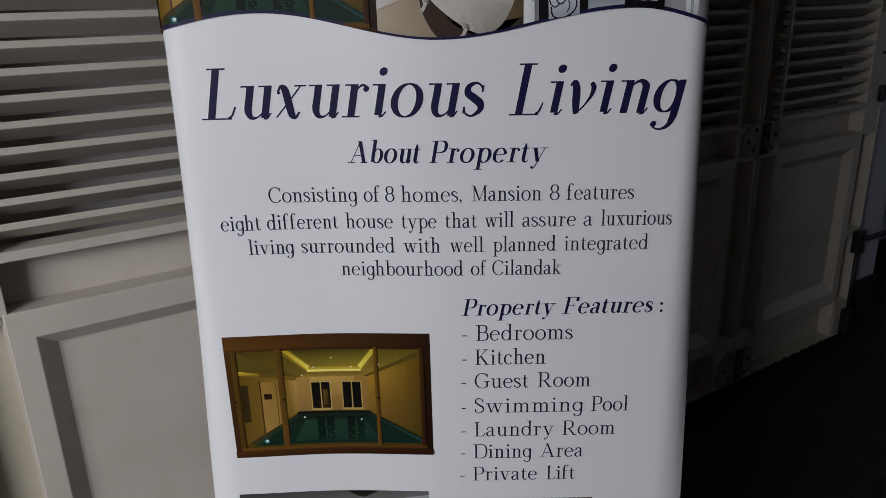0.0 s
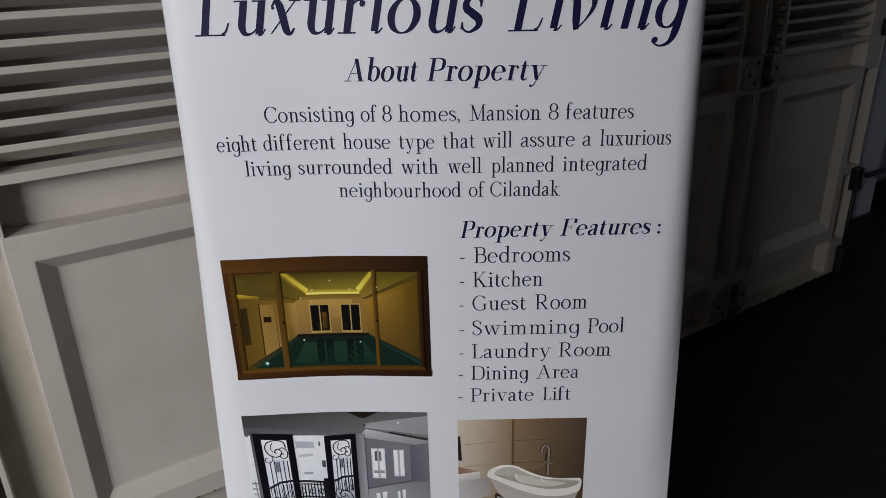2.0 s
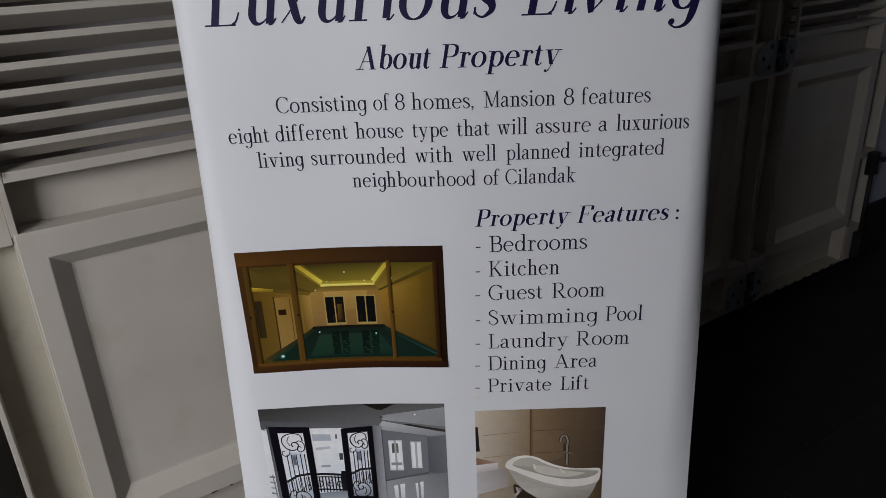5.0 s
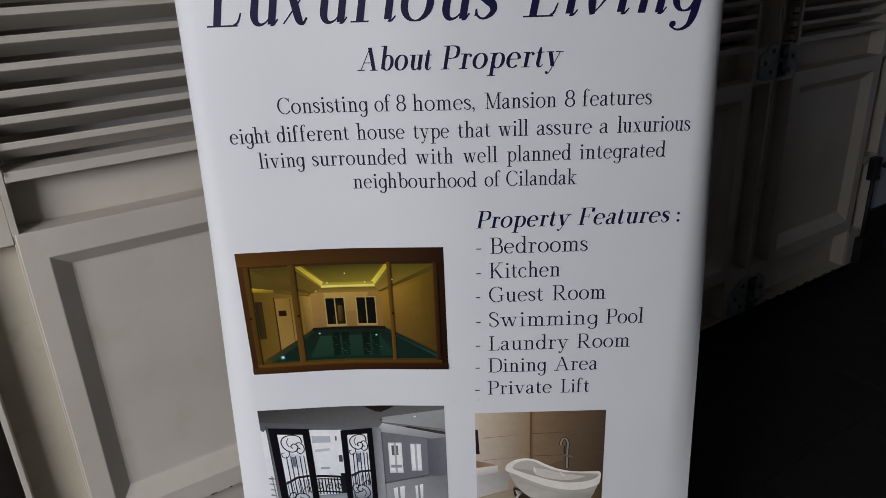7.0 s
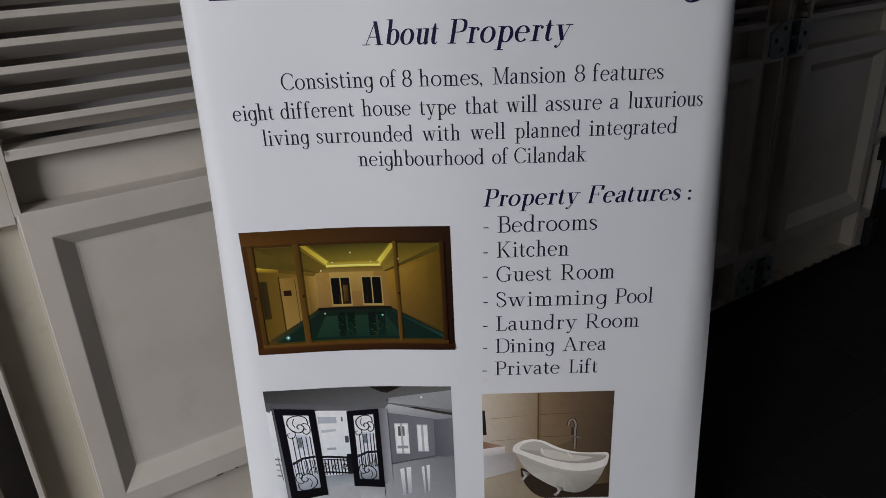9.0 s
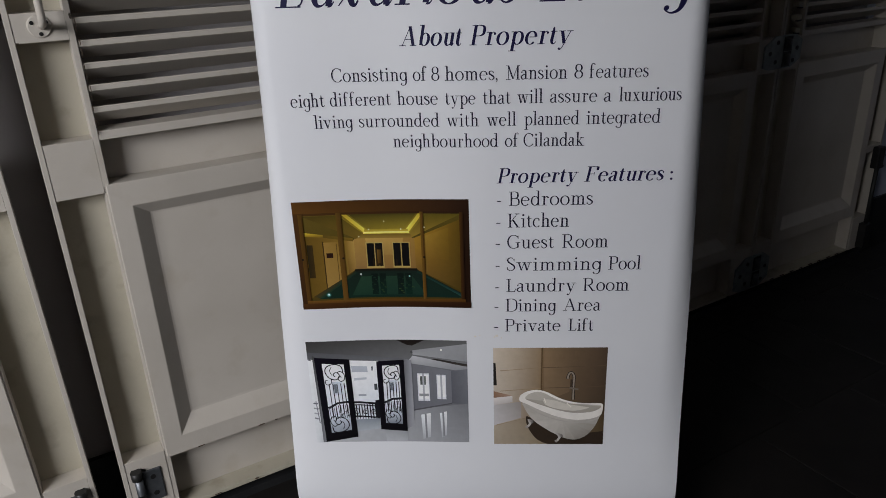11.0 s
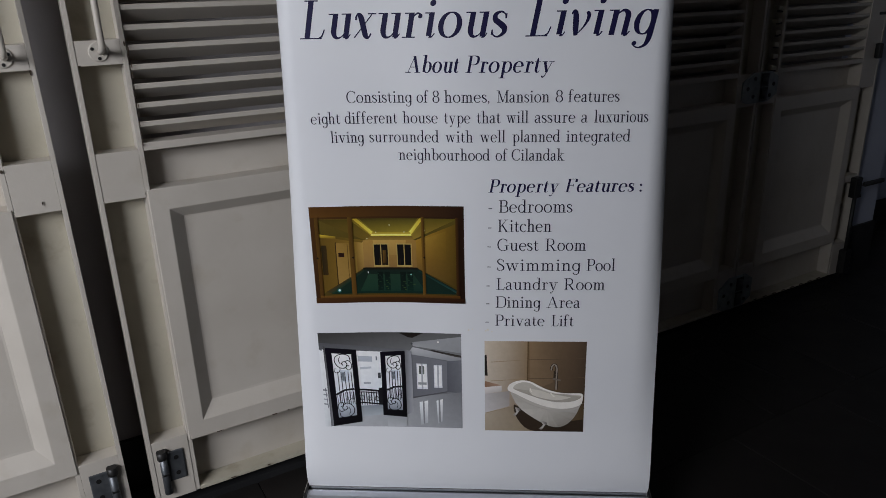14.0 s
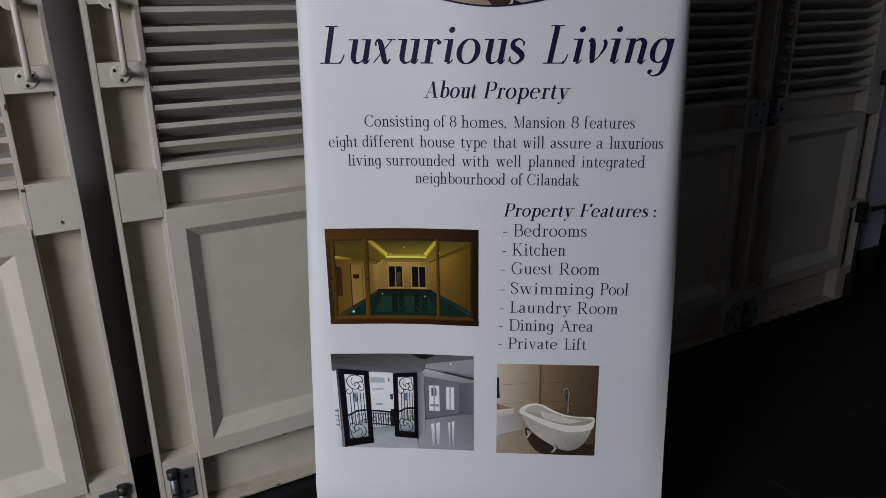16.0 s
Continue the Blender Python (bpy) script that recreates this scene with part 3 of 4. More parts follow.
def pool_photo(rect, name="pool_photo", keep=None):
    p = Print(*rect, keep=keep, gain=1.50)
    p.rect(0, 0, 1, 1, ("4a300c", "2c1806", "241405", "3a240c"), 14)
    p.rect(0, 0, 1, 0.105, ("52360f", "2c1806", "2a1606", "5a3d12"), 14)
    # seen through the glass
    p.rect(0.045, 0.125, 0.955, 0.925, ("5a4c1a", "544816", "4a3d14", "4d4016"), 12)
    p.quad(((0.05, 0.13), (0.95, 0.13), (0.67, 0.34), (0.34, 0.34)), ("4b3f10", "5a4f14", "8a7430", "6a5720"))
    for a, c, e, g in ((0.250, 0.395, 0.345, 0.415), (0.760, 0.655, 0.680, 0.635)):
        p.quad(((a, 0.125), (e, 0.125), (g, 0.255), (c, 0.305)), ("6b5a18", "5b5016", "8d7c2c", "93802e") if a < 0.5 else ("5b5016", "6b5a18", "93802e", "8d7c2c"))
    p.quad(((0.275, 0.125), (0.305, 0.125), (0.412, 0.270), (0.400, 0.300)), ("ac9430", "a08a2a", "d9c95c", "c2ae42"))
    p.quad(((0.738, 0.125), (0.712, 0.125), (0.636, 0.270), (0.650, 0.300)), ("b8a236", "ab962e", "e2d468", "cab64a"))
    p.quad(((0.32, 0.125), (0.70, 0.125), (0.633, 0.262), (0.415, 0.262)), ("40380f", "4c4414", "86772c", "786a26"))
    p.quad(((0.400, 0.262), (0.648, 0.262), (0.652, 0.286), (0.396, 0.286)), ("8f7f30", "978632", "b8a540", "b09d3c"))
    p.quad(((0.394, 0.286), (0.654, 0.286), (0.658, 0.304), (0.390, 0.304)), ("efe48c", "e9dc7e", "c8b448", "cdb94c"))
    p.quad(((0.386, 0.304), (0.660, 0.304), (0.672, 0.345), (0.350, 0.345)), ("6f5c26", "6a5722", "8a7036", "8a7238"))
    p.quad(((0.335, 0.345), (0.685, 0.345), (0.685, 0.635), (0.335, 0.635)), ("9a7c42", "8d6f38", "7d6136", "836840"))
    p.quad(((0.40, 0.345), (0.62, 0.345), (0.60, 0.50), (0.42, 0.50)), ("ab8f50", "a3864a", "8f7442", "937844"))
    p.quad(((0.685, 0.345), (0.955, 0.17), (0.955, 0.84), (0.685, 0.635)), ("957428", "5a4710", "4c3c12", "73592a"))
    p.quad(((0.735, 0.33), (0.88, 0.25), (0.88, 0.55), (0.735, 0.52)), ("927530", "745c1c", "66501a", "7d6128"))
    p.quad(((0.055, 0.30), (0.335, 0.36), (0.335, 0.63), (0.055, 0.90)), ("5d4814", "846a2c", "7f6630", "5f4b18"))
    p.quad(((0.29, 0.35), (0.335, 0.36), (0.335, 0.63), (0.29, 0.67)), ("83682e", "a58a4c", "8a6f3c", "6d5528"))
    p.quad(((0.05, 0.275), (0.16, 0.300), (0.16, 0.325), (0.05, 0.310)), ("c0a838", "8a7428", "6b551c", "80691c"))
    p.quad(((0.16, 0.30), (0.33, 0.34), (0.33, 0.37), (0.16, 0.325)), ("5a4818", "756020", "6b551c", "5c4a18"))
    p.rect(0.155, 0.37, 0.245, 0.80, ("8d713a", "80672f", "8d7340", "8d7340"))
    p.line([(0.155, 0.36), (0.155, 0.82)], 0.010, "3f2d0e").line([(0.232, 0.38), (0.232, 0.76)], 0.006, "5d4818")
    p.rect(0.170, 0.47, 0.208, 0.515, "2c1407")
    p.rect(0.06, 0.39, 0.095, 0.70, ("2a2008", "3a2d10", "40300f", "2c220a"))
    # windows at the far end
    for a in (0.406, 0.560):
        p.rect(a - 0.006, 0.380, a + 0.096, 0.622, "a08c55")
        p.rect(a, 0.390, a + 0.042, 0.605, "0a0805")
        p.rect(a + 0.048, 0.390, a + 0.09, 0.605, ("0c0a06", "0b0805", "1c150a", "3a2b10") if a < 0.45 else "090705")
    p.rect(0.463, 0.45, 0.486, 0.58, ("6a5020", "4a3816", "2a1d0a", "5a4218")).rect(0.436, 0.53, 0.444, 0.60, "2c200c").rect(0.572, 0.54, 0.580, 0.60, "241a0a")
    # water
    p.quad(((0.335, 0.640), (0.69, 0.640), (0.955, 0.905), (0.10, 0.905)), ("16241c", "16261e", "122a22", "142c20"), 12)
    p.quad(((0.36, 0.70), (0.66, 0.70), (0.74, 0.88), (0.30, 0.88)), ("263f2f", "223a2c", "17332a", "1e3a2c"))
    p.quad(((0.33, 0.628), (0.69, 0.628), (0.70, 0.652), (0.32, 0.652)), ("140f08", "140f08", "1a1c10", "1a1c10"))
    p.quad(((0.69, 0.640), (0.955, 0.865), (0.955, 0.90), (0.69, 0.665)), ("1c2418", "141c16", "2a4e48", "153428"))
    p.quad(((0.33, 0.645), (0.335, 0.665), (0.12, 0.90), (0.07, 0.88)), ("2a2a16", "1d3528", "1a3a2a", "4a3a1c"))
    for a in (0.420, 0.572):
        p.rect(a, 0.675, a + 0.038, 0.875, ("06140f", "06140f", "082019", "082019"))
        p.rect(a + 0.048, 0.675, a + 0.085, 0.875, ("07170f", "06140f", "0a2a20", "0a2a20"))
    for k in range(34):
        a, b = (0.42, 0.575)[k % 2] + 0.085 * ((k * 37) % 16) / 16, 0.69 + 0.18 * ((k * 23) % 19) / 19
        p.line([(a, b), (a + 0.008 + 0.003 * (k % 4), b + 0.003)], 0.006, ("1d3a2c", "243f2a", "33482a", "3f4f2c", "123024")[k % 5])
    p.disc(0.160, 0.865, 0.024, "1f4a42").disc(0.160, 0.865, 0.014, "6fa09a").disc(0.162, 0.862, 0.008, "e8f4f4")
    p.disc(0.36, 0.676, 0.007, "d8e8d8").disc(0.645, 0.70, 0.007, "9ac8c0")
    for a, b in ((0.515, 0.19), (0.425, 0.262), (0.61, 0.262), (0.365, 0.325), (0.745, 0.245)):
        p.disc(a, b, 0.0055, "fff0b0")
    # mullions and frame
    p.rect(0.245, 0.105, 0.275, 0.935, ("5d4616", "4a360f", "553d16", "664a1c"))
    p.rect(0.722, 0.105, 0.741, 0.935, ("6a4f16", "4a330c", "4e3610", "6b4f1c"))
    p.rect(0.03, 0.11, 0.055, 0.93, ("58410f", "4a340a", "47300d", "553c14"))
    p.rect(0.945, 0.11, 0.968, 0.94, ("4a3009", "2a1804", "261505", "402809"))
    p.rect(0.03, 0.918, 0.97, 0.945, ("6a4c1c", "5a3d14", "4a300e", "583d18"))
    p.rect(0, 0.945, 1, 1, ("4a3010", "341c07", "281506", "402810"))
    for a in (0.02, 0.255, 0.725):
        p.disc(a + 0.012, 0.52, 0.010, "1d1206")
    return p.done(name, "printed photo of an indoor swimming pool in yellow light")


def spiral(ca, cb, r, turns, start, squeeze, way=1, n=26):
    return [(ca + squeeze * r * (1 - 0.72 * i / n) * math.cos(start + way * turns * 2 * math.pi * i / n), cb + r * (1 - 0.72 * i / n) * math.sin(start + way * turns * 2 * math.pi * i / n)) for i in range(n + 1)]


def iron_door(p, q, floor):
    """A black door with a clear pane and iron scrolls in it; q gives its corners, floor the colour of the terrace beyond."""
    def at(s, t):
        w = ((1 - s) * (1 - t), s * (1 - t), s * t, (1 - s) * t)
        return (sum(w[k] * q[k][0] for k in range(4)), sum(w[k] * q[k][1] for k in range(4)))

    def pane(s0, t0, s1, t1, cols):
        p.quad((at(s0, t0), at(s1, t0), at(s1, t1), at(s0, t1)), cols)

    def curve(pts, w):
        p.line(rounded([at(s, t) for s, t in pts], False), w, "1b1a22")

    p.quad(q, ("110c1c", "0d0a14", "0a090d", "0e0b12"))
    pane(0.20, 0.065, 0.83, 0.90, ("d9dce6", "e6e9f0", "c9ced6", "c3c8d2"))
    pane(0.20, 0.70, 0.83, 0.90, ("c2c7ce", "bcc1c8", floor, floor))
    pane(0.40, 0.28, 0.72, 0.44, ("b4b9c2", "c4c9d2", "c9ced6", "bdc2ca"))
    pane(0.46, 0.31, 0.54, 0.42, "6f757c")
    p.line([at(0.20, 0.60), at(0.50, 0.545), at(0.83, 0.535)], 0.020, "1b1a22")
    for k in range(9):
        p.line([at(0.23 + 0.07 * k, 0.57), at(0.25 + 0.07 * k, 0.74)], 0.005, "3a3a42")
    for s in (0.33, 0.44, 0.56, 0.67, 0.77):
        p.line([at(s, 0.30), at(s, 0.72)], 0.0075, "24232b")
    for turn in (0, 1):
        def spot(s, t):
            return (s, t) if not turn else (1.03 - s, 0.975 - t)
        for pts, w in (([(0.78, 0.155), (0.74, 0.09), (0.56, 0.068), (0.34, 0.095), (0.26, 0.155), (0.34, 0.225), (0.50, 0.255), (0.63, 0.235), (0.66, 0.19), (0.57, 0.165), (0.49, 0.19), (0.53, 0.215)], 0.0085),
                       ([(0.60, 0.17), (0.70, 0.15), (0.80, 0.185), (0.80, 0.245), (0.70, 0.275), (0.62, 0.25), (0.66, 0.21), (0.72, 0.225)], 0.0075),
                       ([(0.46, 0.10), (0.40, 0.15), (0.45, 0.20)], 0.006),
                       ([(0.40, 0.235), (0.42, 0.275), (0.34, 0.315), (0.24, 0.305), (0.23, 0.265), (0.30, 0.262)], 0.0065)):
            curve([spot(*k) for k in pts], w)


def living_photo(rect, name="living_room_photo", keep=None):
    p = Print(*rect, keep=keep, gain=1.42)
    p.rect(0, 0, 1, 1, ("6f7074", "6b6c6e", "76777a", "5e6064"), 10)
    # ceiling
    p.quad(((0, 0), (1, 0), (1, 0.27), (0, 0.13)), ("3e3d3c", "626261", "7d7e80", "4c4b4b"))
    p.quad(((0.56, 0), (0.74, 0), (0.66, 0.055), (0.63, 0.05)), ("1c1714", "1c1714", "2a2420", "2a2420"))
    p.quad(((0.66, 0.10), (1, 0.03), (1, 0.20), (0.66, 0.14)), ("8d8e90", "949597", "8a8b8d", "9a9b9c"))
    p.quad(((0.68, 0.20), (0.80, 0.175), (1, 0.225), (1, 0.245)), ("3a3632", "2e2926", "3c3733", "4a4541"))
    p.quad(((0.66, 0.15), (1, 0.25), (1, 0.30), (0.62, 0.22)), ("b0b1b3", "8f9092", "85868a", "9c9d9f"))
    p.quad(((0.0, 0.10), (0.62, 0.18), (0.62, 0.22), (0.0, 0.17)), ("56575a", "66676a", "737477", "5c5d60"))
    # right-hand walls, windows and glossy floor
    p.quad(((0.62, 0.22), (0.897, 0.29), (0.897, 0.610), (0.62, 0.69)), ("6e6f73", "77787d", "727378", "6a6b71"))
    p.quad(((0.897, 0.29), (1, 0.27), (1, 0.625), (0.897, 0.610)), ("63646a", "74757a", "6c6d72", "5c5d63"))
    p.quad(((0.30, 0.74), (1, 0.612), (1, 1), (0.06, 1)), ("a4a6a9", "77787b", "8c8d90", "a9abae"))
    p.quad(((0.62, 0.685), (0.897, 0.605), (0.897, 0.617), (0.62, 0.70)), "57565a")
    for a0, a1, b0, b1 in ((0.682, 0.757, 0.320, 0.590), (0.804, 0.862, 0.330, 0.570)):
        p.rect(a0, b0, a1, b1, "c9cace")
        p.rect(a0 + 0.006, b0 + 0.012, a1 - 0.006, b1 - 0.02, ("f2f4f8", "eef0f4", "dfe2e6", "e6e9ee"))
        p.line([((a0 + a1) / 2, b0), ((a0 + a1) / 2, b1)], 0.016, "a4a6aa")
        p.quad(((a0 + 0.012, b1 + 0.14), (a1 + 0.0, b1 + 0.12), (a1 - 0.006, b1 + 0.36), (a0 + 0.02, b1 + 0.385)), ("d2d5d9", "d8dade", "a6a8ac", "a0a2a6"))
        p.line([((a0 + a1) / 2 + 0.004, b1 + 0.13), ((a0 + a1) / 2 + 0.006, b1 + 0.37)], 0.016, "7f8184")
    p.rect(0.700, 0.345, 0.714, 0.43, "5b5f5c").rect(0.724, 0.345, 0.736, 0.43, "6b706c")
    p.line([(0.690, 0.53), (0.750, 0.53)], 0.025, "8d9092")
    # outside, through the open doors
    p.quad(((0.02, 0.17), (0.44, 0.20), (0.46, 0.80), (0.05, 0.84)), ("dfe3ea", "e9ecf1", "c4cad2", "d4d9e0"))
    p.quad(((0.27, 0.24), (0.37, 0.25), (0.37, 0.305), (0.27, 0.30)), "a9adb4")
    p.quad(((0.28, 0.36), (0.36, 0.355), (0.36, 0.375), (0.28, 0.385)), "b3b7bd")
    p.rect(0.405, 0.42, 0.425, 0.48, "4c5054").rect(0.30, 0.52, 0.35, 0.54, "9da1a8").rect(0.395, 0.25, 0.405, 0.29, "6a6e74")
    p.quad(((0.05, 0.79), (0.46, 0.76), (0.47, 0.86), (0.06, 0.93)), ("8f959c", "7d838a", "9fa4a9", "a4a9ae"))
    # balustrade
    for b, w in ((0.605, 0.020), (0.63, 0.010), (0.745, 0.014)):
        p.line([(0.03, b + 0.03), (0.14, b), (0.30, b - 0.005), (0.42, b + 0.012)], w, "17171d")
    for k in range(22):
        a = 0.05 + 0.37 * k / 21
        p.line([(a, 0.62), (a + 0.003, 0.765)], 0.009, "1c1c22")
    for k in range(7):
        p.line(spiral(0.06 + 0.055 * k, 0.69, 0.035, 1.2, k, 0.6), 0.007, "1c1c22")
    p.rect(0.405, 0.58, 0.445, 0.76, ("17171b", "17171b", "222226", "222226"))
    # wall beside the doorway, the two doors
    p.quad(((0.0, 0.17), (0.032, 0.19), (0.045, 1.0), (0.0, 1.0)), ("d0d2d4", "d6d8da", "b4b7ba", "c6c8ca"))
    for k in range(4):
        p.line([(0.004, 0.60 + 0.05 * k), (0.034, 0.605 + 0.052 * k)], 0.014, ("6c6c72", "8a8b90", "9a9ba0", "7c7c82")[k])
    p.line([(0.022, 0.58), (0.034, 0.80)], 0.008, "77787e")
    p.quad(((0.030, 0.13), (0.050, 0.15), (0.070, 0.985), (0.044, 1.0)), ("4b4a4a", "5b5b5d", "85868a", "6e6f73"))
    p.quad(((0.60, 0.175), (0.65, 0.19), (0.65, 0.83), (0.60, 0.87)), ("6b6c70", "8c8d92", "9b9ca0", "78797d"))
    p.rect(0.46, 0.86, 0.60, 0.99, ("96989b", "8d8f92", "a4a6a9", "a9abae"))
    iron_door(p, ((0.042, 0.150), (0.260, 0.175), (0.275, 0.945), (0.064, 0.995)), "8d939c")
    iron_door(p, ((0.430, 0.200), (0.603, 0.185), (0.602, 0.890), (0.430, 0.872)), "7d838c")
    p.disc(0.84, 0.085, 0.008, "d8d8d0").disc(0.655, 0.11, 0.010, "505052")
    return p.done(name, "printed photo of a white living room with open iron-scroll doors")


def bath_photo(rect, name="bathroom_photo", keep=None):
    p = Print(*rect, keep=keep, gain=1.45)
    p.rect(0, 0, 1, 1, ("8a8076", "66563f", "5a4a36", "6c6048"), 8)
    p.quad(((0, 0), (0.43, 0), (0.43, 0.70), (0, 0.82)), ("bdb2a3", "8c7a62", "7d6b55", "b0a79c"), 10)
    p.quad(((0.42, 0.0), (1.0, 0.0), (1.0, 0.62), (0.42, 0.70)), ("7f6c54", "54463a", "4c4034", "6c5c4a"), 10)
    p.quad(((0.45, 0.0), (0.72, 0.0), (0.68, 0.45), (0.45, 0.55)), ("847058", "685846", "705f4c", "7c6a54"), 10)
    for b in (0.20, 0.41):
        p.line([(0.44, b), (0.72, b - 0.008), (1.0, b - 0.02)], 0.006, "5f5040").line([(0.06, b + 0.03), (0.43, b)], 0.006, "8f7f69")
    p.quad(((0.425, 0.0), (0.435, 0.0), (0.435, 0.69), (0.425, 0.69)), "5d4a32")
    p.quad(((0.0, 0.80), (0.44, 0.68), (1.0, 0.62), (1.0, 1.0)), ("958871", "76674f", "4c3f2e", "5a4c38"), 8)
    p.quad(((0.0, 0.81), (0.30, 0.72), (0.75, 1.0), (0.0, 1.0)), ("a19788", "8a7d6b", "75684f", "9a8f80"), 8)
    # shelf and mirror edge at the side
    p.quad(((0.0, 0.15), (0.02, 0.15), (0.03, 0.38), (0.0, 0.38)), "2c2724")
    p.quad(((0.0, 0.44), (0.16, 0.485), (0.16, 0.50), (0.0, 0.525)), ("8a6d58", "9a8474", "a08c80", "7f6450"))
    p.quad(((0.0, 0.51), (0.17, 0.49), (0.17, 0.555), (0.0, 0.585)), ("c9c4c0", "c0bbb7", "aaa5a2", "b5b0ae"))
    p.quad(((0.0, 0.585), (0.25, 0.55), (0.25, 0.72), (0.0, 0.80)), ("aaa7a6", "8f8984", "9a9490", "b5b2b2"), 6)
    # tap
    tap = [(0.715, 0.53), (0.715, 0.36)] + [(0.690 + 0.028 * math.cos(k), 0.31 - 0.06 * math.sin(k)) for k in (0.2 * i for i in range(0, 17))]
    p.line(tap, 0.028, "3a332c").line(tap, 0.014, "8a8278")
    p.line([(0.68, 0.405), (0.76, 0.425)], 0.018, "6b645c")
    p.rect(0.686, 0.32, 0.698, 0.40, "3a3128")
    # tub: its shade on the floor, body, thick rolled rim, hollow
    p.shape(rounded([(0.30, 0.70), (0.45, 0.84), (0.62, 0.94), (0.80, 0.98), (1.0, 0.86), (1.0, 1.0), (0.5, 1.0), (0.33, 0.86)]), "3a3027")
    body = [(0.255, 0.535), (0.30, 0.52), (0.50, 0.62), (0.74, 0.68), (0.965, 0.66), (0.955, 0.72), (0.925, 0.80), (0.88, 0.87), (0.82, 0.925), (0.74, 0.952), (0.65, 0.935), (0.55, 0.885), (0.45, 0.82), (0.36, 0.745), (0.295, 0.650)]
    soft = rounded(body)
    tone = ("b0aca6", "b6b2ac", "c0bcb6", "beb9b3", "aeaaa4", "9c9892", "908c85", "88847d", "88847d", "948f88", "a09c95", "aaa69f", "b0aca5", "a9a59e", "a5a099")
    p.shape(soft, [tone[i // 5] for i in range(len(soft))])
    rim = rounded([(0.230, 0.520), (0.250, 0.475), (0.310, 0.440), (0.390, 0.428), (0.470, 0.445), (0.550, 0.490), (0.640, 0.532), (0.750, 0.560), (0.870, 0.568), (0.972, 0.570), (0.985, 0.630), (0.960, 0.695), (0.860, 0.735), (0.720, 0.740), (0.570, 0.705), (0.430, 0.645), (0.310, 0.580), (0.245, 0.550)])
    p.shape(rim, ["d6d2cc" if 8 < i < 45 else "cecac4" for i in range(len(rim))])
    hollow = rounded([(0.285, 0.515), (0.320, 0.470), (0.390, 0.448), (0.460, 0.462), (0.540, 0.510), (0.640, 0.552), (0.750, 0.578), (0.870, 0.586), (0.965, 0.592), (0.945, 0.632), (0.860, 0.662), (0.720, 0.668), (0.580, 0.640), (0.440, 0.590), (0.340, 0.550)])
    p.shape(hollow, ["b0aba2" if i < 42 else "9a958c" for i in range(len(hollow))])
    p.shape(rounded([(0.45, 0.53), (0.54, 0.535), (0.66, 0.575), (0.80, 0.60), (0.86, 0.615), (0.74, 0.645), (0.60, 0.63), (0.48, 0.59)]), "beb9b0")
    p.line([(0.455, 0.515), (0.470, 0.560)], 0.010, "d2cdc4").line([(0.66, 0.565), (0.70, 0.610)], 0.010, "cfcac1")
    p.line(rounded([(0.262, 0.575), (0.33, 0.622), (0.44, 0.688), (0.57, 0.738), (0.72, 0.768), (0.86, 0.760), (0.955, 0.722)], False), 0.010, "a39f99")
    for a, b in ((0.335, 0.765), (0.605, 0.915)):
        p.shape([(a - 0.028, b - 0.035), (a + 0.022, b - 0.020), (a + 0.030, b + 0.005), (a + 0.004, b + 0.018), (a - 0.018, b + 0.004)], ["9a9692", "6b6763", "4c4844", "8a8682", "b0aca8"])
        p.line([(a + 0.002, b + 0.005), (a - 0.014, b + 0.035), (a - 0.034, b + 0.058)], 0.020, "a8a4a0").line([(a - 0.026, b + 0.045), (a - 0.040, b + 0.060)], 0.026, "8c8884")
    return p.done(name, "printed photo of a white clawfoot bathtub against brown stone")


pool_photo((-0.365, -0.019, 0.618, 0.851))
living_photo((-0.371, -0.030, 0.284, 0.5395))
bath_photo((0.0250, 0.2625, 0.2800, 0.5220))


# collage at the head, its lower edge cut by a wave
def wave(x):
    k = ((-0.52, 1.322), (-0.258, 1.3615), (0.012, 1.3185), (0.288, 1.3555), (0.50, 1.308))
    for (xa, za), (xb, zb) in zip(k, k[1:]):
        if x <= xb:
            return za + (zb - za) * (1 - math.cos(math.pi * (x - xa) / (xb - xa))) / 2
    return k[-1][1]


pool_photo((-0.425, -0.079, 1.323, 1.560), "collage_pool_photo", wave)
bath_photo((-0.079, 0.131, 1.312, 1.560), "collage_bathroom_photo", wave)
living_photo((0.133, 0.461, 1.318, 1.564), "collage_living_room_photo", wave)


def strip(name, top, bottom, mat, lift, label):
    bm = bmesh.new()
    n = 120
    rows = [[bm.verts.new(sheet_at(x, f(x), lift)) for x in (-0.4295 + 0.859 * i / n for i in range(n + 1))] for f in (bottom, lambda x: (top(x) + bottom(x)) / 2, top)]
    for a, b in zip(rows, rows[1:]):
        for i in range(n):
            bm.faces.new((a[i], a[i + 1], b[i + 1], b[i])).smooth = True
    ob = part(name, bm, mat, sheet, label)
    return ob


strip("wave_line", lambda x: wave(x) + 0.0040 - 0.0010 * math.cos(9 * x), lambda x: wave(x) - 0.0005, M_NAVY, 0.0022, "navy wave line under the photos")


# a high-contrast serif alphabet drawn with a broad pen: capitals are 1 high, small letters 0.64;
# a stroke is a soft curve of (x, y, weight), weight 0 a hairline and 1 a full stem
X_HIGH = 0.64


def arc(cx, cy, rx, ry, a0, a1, n=22):
    return [(cx + rx * math.cos(a), cy + ry * math.sin(a), abs(math.cos(a)) ** 1.4) for a in (radians(a0 + (a1 - a0) * k / n) for k in range(n + 1))]


def soft(*pts):
    return rounded(list(pts), False, 7)


